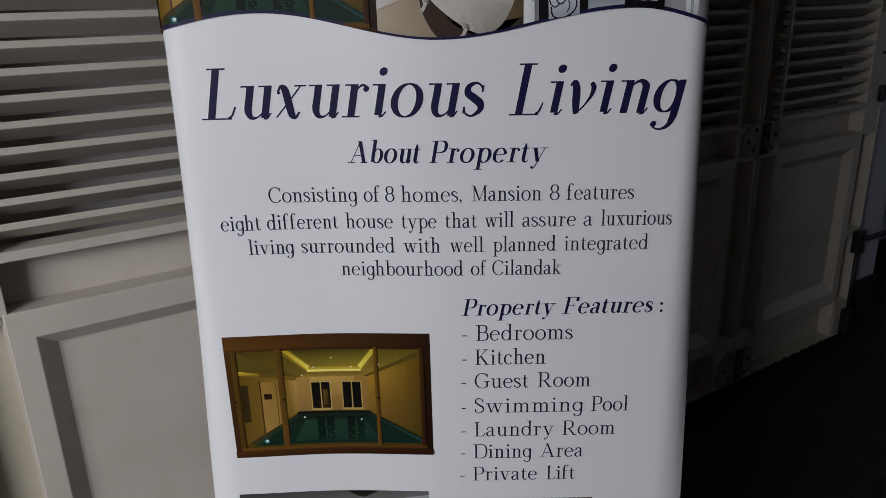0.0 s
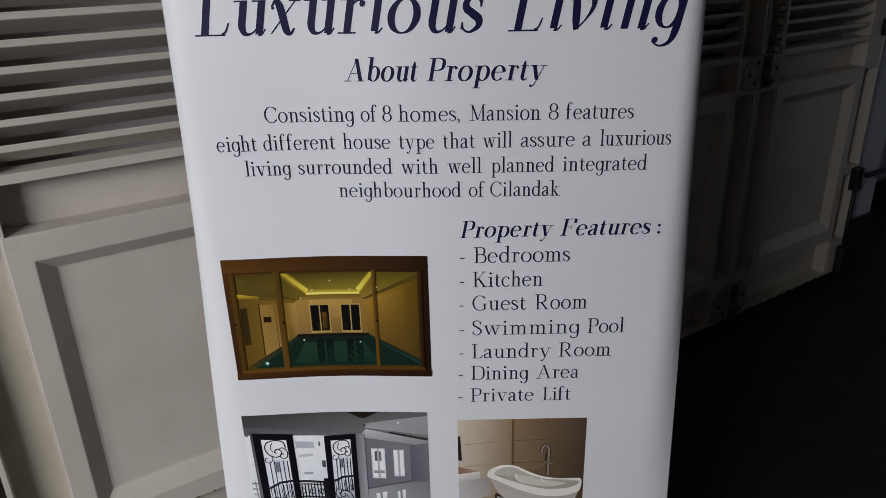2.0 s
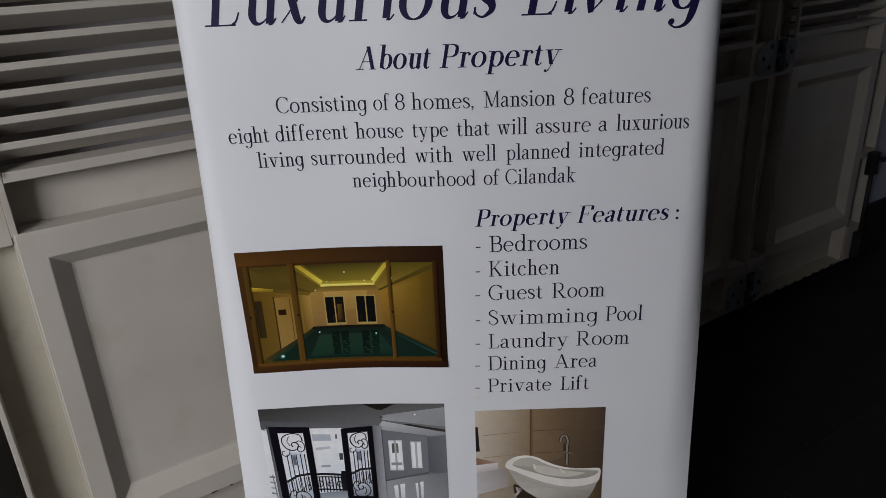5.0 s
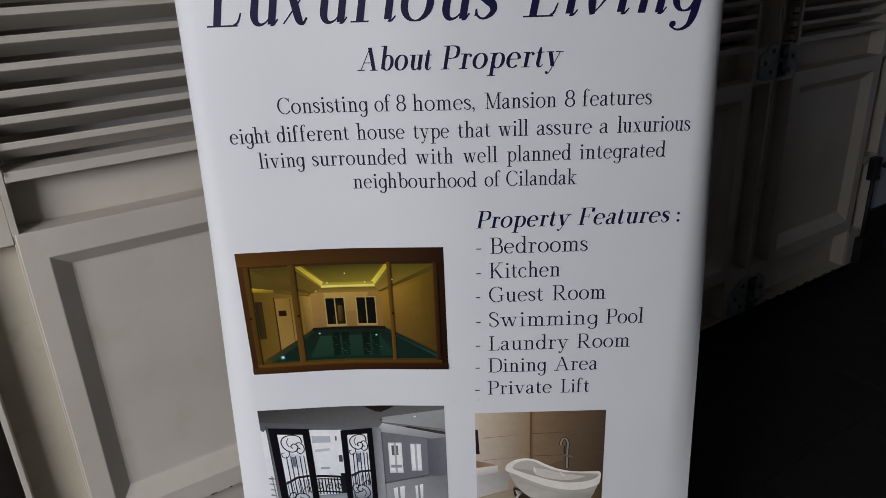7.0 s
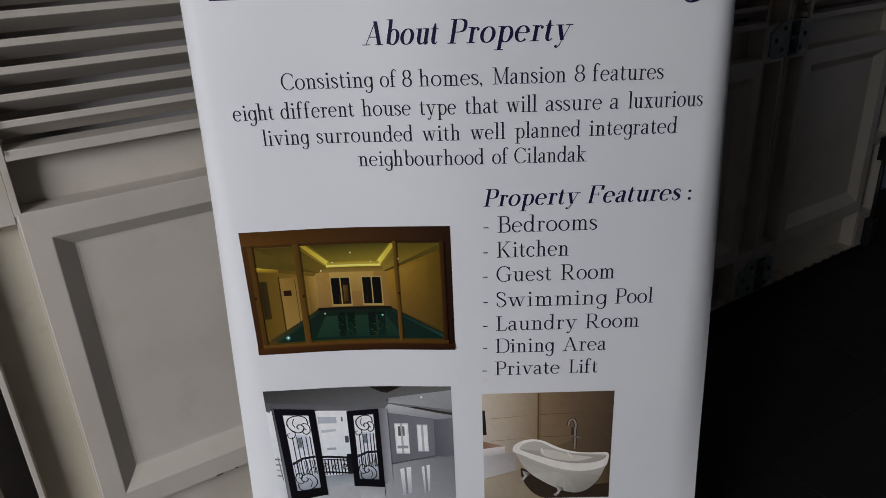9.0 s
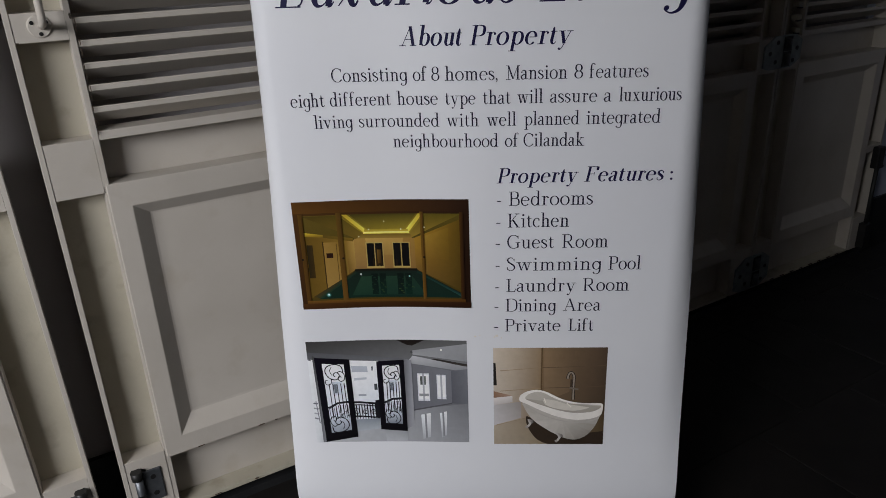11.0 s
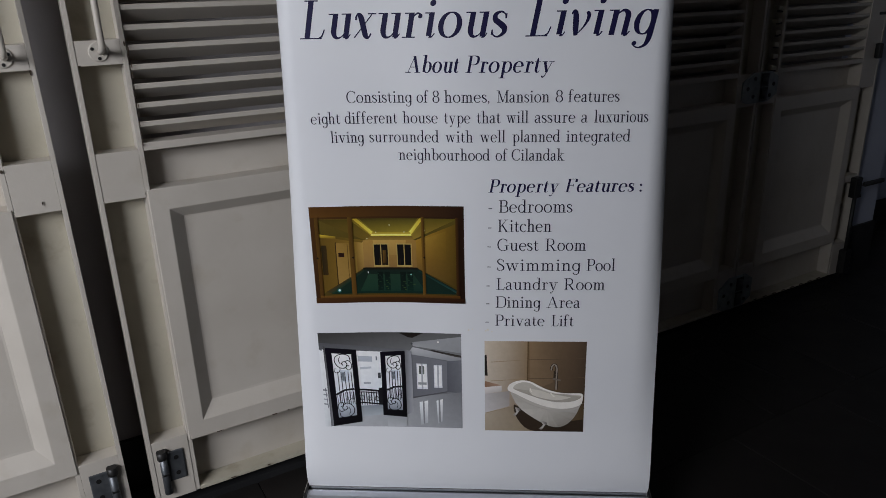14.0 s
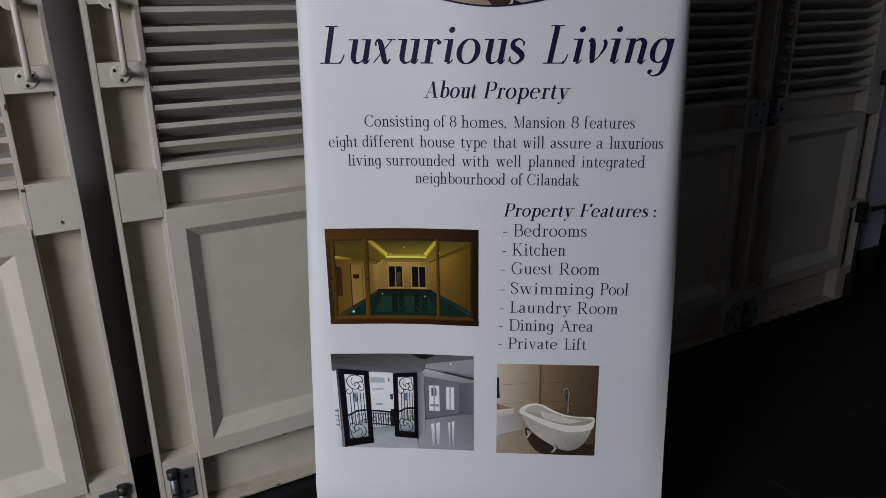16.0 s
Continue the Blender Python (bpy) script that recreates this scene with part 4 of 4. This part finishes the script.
def bar(xa, ya, xb, yb, k=0.0):
    return [(xa, ya, k), (xb, yb, k)]


def stem(x, y0, y1, k=1.0):
    return bar(x, y0, x, y1, k)


def foot(x, y=0.0, a=0.10, b=0.10):
    """A flat serif about a stem."""
    return ("serif", x, y, a, b)


def flag(x, y):
    return ("serif", x, y, 0.11, 0.0)


def ball(x, y, r=0.062):
    return ("ball", x, y, r)


def arch(x, w):
    return soft((x, 0.46, 0.0), (x + 0.10 * w, 0.60, 0.12), (x + 0.21 * w, 0.635, 0.45), (x + 0.30 * w, 0.54, 0.95), (x + 0.31 * w, 0.40, 1.0), (x + 0.31 * w, 0.0, 1.0))


def bowl(x, top, low, reach):
    m = (top + low) / 2
    return soft((x, top, 0.0), (x + 0.55 * reach, top, 0.06), (x + 0.92 * reach, m + 0.34 * (top - low), 0.7), (x + reach, m, 1.0), (x + 0.92 * reach, m - 0.34 * (top - low), 0.7), (x + 0.55 * reach, low, 0.06), (x, low, 0.0))


def glyph(c, cursive=False):
    """The strokes of a letter; in the cursive the small letters lose their left feet, and v and x their serifs."""
    X = X_HIGH
    if cursive and c == "v":
        return [soft((0.02, 0.56, 0), (0.08, 0.63, 0.6), (0.14, 0.50, 1), (0.19, 0.20, 1), (0.23, 0.0, 0.6)), soft((0.22, 0.0, 0), (0.36, 0.18, 0.05), (0.45, 0.38, 0.4), (0.46, 0.53, 0.6), (0.40, 0.62, 0.3))]
    if cursive and c == "x":
        return [soft((0.02, 0.52, 0.1), (0.07, 0.63, 0.3), (0.15, 0.56, 0.9), (0.24, 0.32, 1), (0.33, 0.07, 0.9), (0.41, 0.0, 0.3), (0.47, 0.11, 0.1)), bar(0.44, X, 0.05, 0), foot(0.45, X, 0.06, 0.02), ball(0.04, 0.50, 0.03)]
    if cursive and c == "i":
        return [stem(0.13, 0.03, X), flag(0.13, X), soft((0.15, 0.03, 0.6), (0.21, 0.01, 0.1), (0.27, 0.10, 0)), ball(0.12, 0.90, 0.082)]
    if cursive and c in "nu":
        q = glyph(c)
        return [k for k in q if k[0] != "serif" or k[2] > 0.3] + [soft((q[-2][-1][0] if c == "n" else 0.46, 0.02, 0.8), (0.51, 0.0, 0.1), (0.57, 0.10, 0))]
    if c == "a":
        return [soft((0.09, 0.50, 0.1), (0.14, 0.61, 0.1), (0.25, 0.645, 0.25), (0.36, 0.58, 0.9), (0.375, 0.45, 1), (0.375, 0.12, 1), (0.42, 0.01, 0.3), (0.50, 0.05, 0)), ball(0.10, 0.49, 0.05), soft((0.375, 0.37, 0), (0.22, 0.33, 0.25), (0.075, 0.20, 0.95), (0.11, 0.04, 0.7), (0.22, 0.0, 0.2), (0.32, 0.06, 0), (0.375, 0.14, 0))]
    if c == "b":
        return [stem(0.13, 0.03, 1.05), flag(0.13, 1.05), arc(0.32, 0.32, 0.21, 0.33, -175, 175)]
    if c == "c":
        return [arc(0.27, 0.32, 0.23, 0.33, 48, 318), ball(0.41, 0.52, 0.055)]
    if c == "d":
        return [stem(0.46, 0.03, 1.05), flag(0.46, 1.05), foot(0.46, 0, 0, 0.09), arc(0.26, 0.32, 0.21, 0.33, 5, 355)]
    if c == "e":
        return [bar(0.06, 0.36, 0.48, 0.36), arc(0.27, 0.32, 0.225, 0.33, 8, 318)]
    if c == "f":
        return [soft((0.15, 0.0, 1), (0.15, 0.50, 1), (0.15, 0.82, 1), (0.20, 1.0, 0.4), (0.31, 1.06, 0.05), (0.38, 1.02, 0.0)), ball(0.385, 0.98, 0.05), bar(0.02, 0.62, 0.33, 0.62), foot(0.15)]
    if c == "g":
        return [arc(0.25, 0.33, 0.20, 0.315, 5, 355), soft((0.45, 0.65, 1), (0.45, 0.30, 1), (0.44, -0.08, 1), (0.38, -0.27, 0.5), (0.24, -0.34, 0.1), (0.12, -0.30, 0.0), (0.08, -0.23, 0.0)), ball(0.105, -0.23)]
    if c == "h":
        return [stem(0.13, 0, 1.05), flag(0.13, 1.05), foot(0.13), arch(0.13, 1.02), foot(0.446)]
    if c == "i":
        return [stem(0.13, 0, X), flag(0.13, X), foot(0.13), ball(0.12, 0.90, 0.082)]
    if c == "k":
        return [stem(0.13, 0, 1.05), flag(0.13, 1.05), foot(0.13), bar(0.14, 0.24, 0.44, X), foot(0.43, X), bar(0.25, 0.34, 0.47, 0, 0.9), foot(0.49)]
    if c == "l":
        return [stem(0.13, 0, 1.05), flag(0.13, 1.05), foot(0.13)]
    if c == "m":
        return [stem(0.13, 0, X), flag(0.13, X), foot(0.13), arch(0.13, 0.95), foot(0.425), arch(0.425, 0.95), foot(0.72)]
    if c == "n":
        return [stem(0.13, 0, X), flag(0.13, X), foot(0.13), arch(0.13, 1.02), foot(0.446)]
    if c == "o":
        return [arc(0.28, 0.32, 0.235, 0.33, -6, 366, 38)]
    if c == "p":
        return [stem(0.13, -0.34, X), flag(0.13, X), foot(0.13, -0.34), arc(0.32, 0.32, 0.21, 0.33, -172, 172)]
    if c == "r":
        return [stem(0.13, 0, X), flag(0.13, X), foot(0.13), soft((0.13, 0.42, 0), (0.19, 0.56, 0.05), (0.28, 0.635, 0.15), (0.36, 0.60, 0.1)), ball(0.355, 0.56, 0.06)]
    if c in "sS":
        k, w = (1.0, 1.0) if c == "s" else (1.0 / X, 1.28)
        q = soft((0.36, 0.47, 0), (0.335, 0.58, 0.05), (0.22, 0.65, 0.15), (0.095, 0.58, 0.7), (0.10, 0.45, 0.9), (0.23, 0.345, 1), (0.355, 0.24, 1), (0.375, 0.11, 0.7), (0.24, -0.008, 0.15), (0.11, 0.045, 0.05), (0.07, 0.18, 0))
        return [[(x * w, y * k, v) for x, y, v in q], stem(0.365 * w, 0.47 * k, 0.60 * k, 0.0), stem(0.068 * w, 0.04 * k, 0.17 * k, 0.0)]
    if c == "t":
        return [soft((0.16, 0.86, 0.1), (0.16, 0.66, 0.9), (0.16, 0.40, 1), (0.16, 0.14, 1), (0.22, 0.01, 0.45), (0.31, 0.015, 0.05), (0.36, 0.10, 0)), bar(0.02, 0.63, 0.34, 0.63)]
    if c == "u":
        return [soft((0.13, X, 1), (0.13, 0.40, 1), (0.13, 0.18, 1), (0.18, 0.04, 0.6), (0.27, 0.0, 0.2), (0.37, 0.06, 0.02), (0.45, 0.20, 0)), flag(0.13, X), stem(0.46, 0.0, X), flag(0.46, X), foot(0.46, 0, 0, 0.10)]
    if c == "v":
        return [bar(0.08, X, 0.27, 0.0, 1), bar(0.27, 0.0, 0.47, X), foot(0.08, X, 0.08, 0.08), foot(0.46, X, 0.09, 0.07)]
    if c == "w":
        return [bar(0.08, X, 0.24, 0, 0.95), bar(0.24, 0, 0.40, X), bar(0.40, X, 0.56, 0, 0.95), bar(0.56, 0, 0.72, X), foot(0.08, X, 0.08, 0.08), foot(0.40, X, 0.06, 0.05), foot(0.71, X, 0.09, 0.07)]
    if c == "x":
        return [bar(0.09, X, 0.43, 0, 1), bar(0.43, X, 0.08, 0), foot(0.09, X, 0.07, 0.08), foot(0.42, X, 0.09, 0.08), foot(0.08, 0, 0.08, 0.10), foot(0.43, 0, 0.07, 0.08)]
    if c == "y":
        return [bar(0.08, X, 0.28, 0.0, 1), soft((0.48, X, 0), (0.29, 0.03, 0), (0.20, -0.22, 0.05), (0.12, -0.31, 0.05), (0.06, -0.29, 0)), ball(0.075, -0.26, 0.055), foot(0.08, X, 0.08, 0.08), foot(0.47, X, 0.09, 0.07)]
    if c == "A":
        return [bar(0.09, 0, 0.40, 1.0), bar(0.39, 1.0, 0.71, 0, 1), bar(0.20, 0.33, 0.60, 0.33), foot(0.09, 0, 0.09, 0.11), foot(0.71)]
    if c == "B":
        return [stem(0.15, 0, 1), foot(0.15, 1, 0.11, 0.0), foot(0.15, 0, 0.11, 0.0), bowl(0.15, 1.0, 0.53, 0.40), bowl(0.15, 0.53, 0.0, 0.46)]
    if c == "C":
        return [arc(0.43, 0.5, 0.37, 0.51, 42, 322, 30), stem(0.715, 0.72, 0.97, 0.0)]
    if c == "D":
        return [stem(0.15, 0, 1), foot(0.15, 1, 0.11, 0.0), foot(0.15, 0, 0.11, 0.0), bowl(0.15, 1.0, 0.0, 0.62)]
    if c == "F":
        return [stem(0.15, 0, 1), foot(0.15, 1, 0.11, 0.0), bar(0.15, 1, 0.62, 1), stem(0.62, 0.76, 1.0), bar(0.15, 0.51, 0.47, 0.51), stem(0.47, 0.40, 0.62, 0.0), foot(0.15)]
    if c == "G":
        return [arc(0.43, 0.5, 0.37, 0.51, 42, 300, 30), stem(0.715, 0.72, 0.97, 0.0), stem(0.70, 0.05, 0.44), foot(0.70, 0.44), bar(0.60, 0.03, 0.70, 0.07)]
    if c == "K":
        return [stem(0.15, 0, 1), foot(0.15, 1), foot(0.15), bar(0.17, 0.38, 0.64, 1), foot(0.63, 1), bar(0.33, 0.56, 0.68, 0, 1), foot(0.69)]
    if c == "L":
        return [stem(0.15, 0, 1), foot(0.15, 1), foot(0.15, 0, 0.11, 0), bar(0.15, 0, 0.53, 0), soft((0.46, 0.01, 0.1), (0.53, 0.07, 0.1), (0.57, 0.24, 0))]
    if c == "M":
        return [stem(0.14, 0, 1, 0.05), foot(0.14), foot(0.14, 1, 0.11, 0), bar(0.15, 1, 0.47, 0.02, 0.95), bar(0.47, 0.02, 0.80, 1), stem(0.81, 0, 1), foot(0.81), foot(0.81, 1, 0.0, 0.10)]
    if c in "PR":
        q = [stem(0.15, 0, 1), foot(0.15, 1, 0.11, 0.0), foot(0.15), bowl(0.15, 1.0, 0.47, 0.44)]
        return q + ([bar(0.36, 0.47, 0.66, 0, 0.95), foot(0.68, 0, 0.05, 0.09)] if c == "R" else [])
    if c == "8":
        return [arc(0.29, 0.755, 0.185, 0.25, -6, 366, 32), arc(0.29, 0.26, 0.225, 0.265, -6, 366, 32)]
    if c == ",":
        return [ball(0.08, 0.06, 0.07), soft((0.12, 0.05, 0.3), (0.12, -0.05, 0.1), (0.06, -0.15, 0))]
    if c == ":":
        return [ball(0.08, 0.08, 0.085), ball(0.08, 0.52, 0.085)]
    return [bar(0.0, 0.36, 0.32, 0.36, 0.2)]


def lettering(name, text, x0, x1, z, cap, mat, slant=0.0, full=0.10, hair=0.03, dz=0.0, lift=0.0005):
    """A printed word between x0 and x1 on the baseline z. cap: height of the capitals; full and hair: its thickest
    and thinnest strokes as shares of cap; dz: how far the line falls to its end."""
    shapes, pen = [], 0.0
    if not slant and len(text) > 2:
        x0, x1 = x0 + 0.0006, x1 - 0.0022
    for c in text:
        strokes, lo, hi = glyph(c, slant > 0), 9.0, -9.0
        for q in strokes:
            if q[0] == "serif":
                lo, hi = min(lo, q[1] - full / 2 - q[3]), max(hi, q[1] + full / 2 + q[4])
            elif q[0] == "ball":
                lo, hi = min(lo, q[1] - q[3]), max(hi, q[1] + q[3])
            else:
                for x, y, k in q:
                    w = (hair + (full - hair) * k) / 2
                    lo, hi = min(lo, x - w), max(hi, x + w)
        shapes.append((strokes, pen - lo))
        pen += hi - lo + 0.045
    pen -= 0.045
    wide = (x1 - x0 - slant * cap * 0.5) / pen
    grow = cap / wide                                   # keeps the strokes as heavy in a narrow word as in a wide one
    verts, polys, level = [], [], 0

    def put(x, y):
        s = x0 + x * wide + slant * y * cap
        verts.append(sheet_at(s, z + y * cap - dz * (s - x0) / (x1 - x0), lift + 0.000004 * level))
        return len(verts) - 1

    for strokes, shift in shapes:
        for q in strokes:
            level = (level + 1) % 30
            if q[0] == "serif":
                x, y, e = q[1] + shift, q[2] - hair / 2, hair
                a, b = x - full / 2 * grow - q[3], x + full / 2 * grow + q[4]
                polys.append([put(a, y), put(b, y), put(b, y + e), put(a, y + e)])
            elif q[0] == "ball":
                r = q[3] * (0.70 + 3.0 * full * 0.7)
                polys.append([put(q[1] + shift + r * grow * math.cos(k * math.pi / 10), q[2] + r * math.sin(k * math.pi / 10)) for k in range(20)])
            else:
                last = None
                for n, (x, y, k) in enumerate(q):
                    xa, ya, _ = q[max(n - 1, 0)]
                    xb, yb, _ = q[min(n + 1, len(q) - 1)]
                    dx, dy = (xb - xa) / grow, yb - ya
                    d = math.hypot(dx, dy) or 1.0
                    w = (hair + (full - hair) * k) / 2
                    if len(q) == 2 and abs(dy) > 0.15:
                        w *= d / abs(dy) * math.copysign(1.0, dy)
                        dx, dy = 0.0, d
                    pair = (put(x + shift - dy / d * w * grow, y + dx / d * w), put(x + shift + dy / d * w * grow, y - dx / d * w))
                    if last:
                        polys.append([last[0], last[1], pair[1], pair[0]])
                    last = pair
    out = bpy.data.meshes.new(name)
    out.from_pydata(verts, [], polys)
    out.materials.append(mat)
    ob = new(name, out)
    ob.parent = sheet
    tagged(ob, "printed words " + text.strip("- ").lower() if text != "-" else "printed dash")
    return ob


def line_of_words(name, words, x0, x1, z, cap, mat, dz=0.0, **style):
    """Words with their start and end along the line, in units of the layout; the first starts at x0, the last ends at x1."""
    a0, a1 = words[0][1], words[-1][2]
    for text, a, b in words:
        xa, xb = (x0 + (x1 - x0) * (k - a0) / (a1 - a0) for k in (a, b))
        za = z - dz * (xa - x0) / (x1 - x0)
        lettering(name, text, xa, xb, za, cap, mat, dz=dz * (xb - xa) / (x1 - x0), **style)


BOLD = dict(slant=0.20, full=0.158, hair=0.038)
BODY = dict(full=0.110, hair=0.042)
line_of_words("title_lettering", (("Luxurious", 361, 867), ("Living", 904, 1210)), -0.350, 0.370, 1.2115, 0.0730, M_NAVY, dz=0.006, slant=0.20, full=0.150, hair=0.032)
line_of_words("heading_lettering", (("About", 612, 744), ("Property", 757, 968)), -0.136, 0.170, 1.1395, 0.0330, M_NAVY, dz=0.004, **BOLD)
for words, x0, x1, z, dz in (
        ((("Consisting", 474, 634), ("of", 644, 673), ("8", 682, 699), ("homes,", 709, 820), ("Mansion", 834, 961), ("8", 972, 990), ("features", 1001, 1123)), -0.264, 0.307, 1.0795, 0.005),
        ((("eight", 392, 465), ("different", 473, 602), ("house", 612, 700), ("type", 711, 777), ("that", 788, 848), ("will", 858, 913), ("assure", 924, 1022), ("a", 1032, 1048), ("luxurious", 1062, 1189)), -0.343, 0.368, 1.0360, 0.004),
        ((("living", 440, 522), ("surrounded", 533, 703), ("with", 715, 784), ("well", 797, 860), ("planned", 873, 987), ("integrated", 998, 1149)), -0.304, 0.334, 0.9950, 0.003),
        ((("neighbourhood", 603, 823), ("of", 834, 862), ("Cilandak", 871, 997)), -0.159, 0.199, 0.9555, 0.003)):
    line_of_words("body_lettering", words, x0, x1, z - 0.0006, 0.0240, M_GREY_INK, dz, **BODY)
line_of_words("heading_lettering", (("Property", 815, 981), ("Features", 992, 1153)), 0.035, 0.348, 0.8825, 0.0285, M_NAVY, **BOLD)
lettering("heading_colon", ":", 0.3575, 0.3630, 0.8820, 0.0285, M_NAVY, slant=0.0, full=0.15)
for words, x0, x1, z in (((("Bedrooms", 0, 1),), 0.057, 0.220, 0.8360), ((("Kitchen", 0, 1),), 0.0555, 0.176, 0.7915), ((("Guest", 838, 936), ("Room", 949, 1045)), 0.054, 0.253, 0.7470),
                         ((("Swimming", 838, 1031), ("Pool", 1043, 1111)), 0.0535, 0.319, 0.6990), ((("Laundry", 838, 982), ("Room", 993, 1089)), 0.052, 0.299, 0.6525),
                         ((("Dining", 838, 941), ("Area", 953, 1031)), 0.0505, 0.245, 0.6080), ((("Private", 836, 951), ("Lift", 964, 1016)), 0.049, 0.232, 0.5615)):
    line_of_words("list_lettering", words, x0, x1, z + 0.0008, 0.0275, M_GREY_INK, **BODY)
    lettering("list_dash", "-", x0 - 0.0225, x0 - 0.0130, z, 0.0270, M_GREY_INK, full=0.10, hair=0.06)

for a, b, r in ((0.10, 0.5, 0.07), (0.22, 0.42, 0.05), (0.66, 0.45, 0.09), (0.60, 0.55, 0.06), (0.78, 0.62, 0.05)):
    smudge = Print(-0.02, 0.06, 0.535, 0.565, lift=0.0003)
    smudge.disc(a, b, r, "c3bfb4")
    smudge.done("smudge", "faint beige smudge on the vinyl")

# ---- floor tiles, last ----
TILE, JOINT = 0.430, 0.0035
floor = bpy.data.objects["floor"]
tile_mesh = None
for row in range(-11, 2):
    w0 = -0.125 + TILE * row
    shift = 1.633 if row % 2 else 1.633 - TILE / 2
    for k in range(-13, 7):
        u0 = shift + TILE * k
        if u0 < -4.1 or u0 > 4.0:
            continue
        at = Matrix.Translation((u0 + TILE / 2, w0 + TILE / 2, -0.003)) @ pose(0, 0, 0, random.uniform(-0.05, 0.05), random.uniform(-0.05, 0.05), 0)
        if tile_mesh is None:
            tile_mesh = part("tile", boxed(-(TILE - JOINT) / 2, (TILE - JOINT) / 2, -(TILE - JOINT) / 2, (TILE - JOINT) / 2, -0.008, 0.003, bevel=0.0012), M_TILE, floor, at=at)
        else:
            again(tile_mesh, floor, at)
slot = part("floor_slot", boxed(1.842, 1.855, -0.425, -0.150, -0.001, 0.0012), M_GROUT, floor, "narrow dark slot in a floor tile")
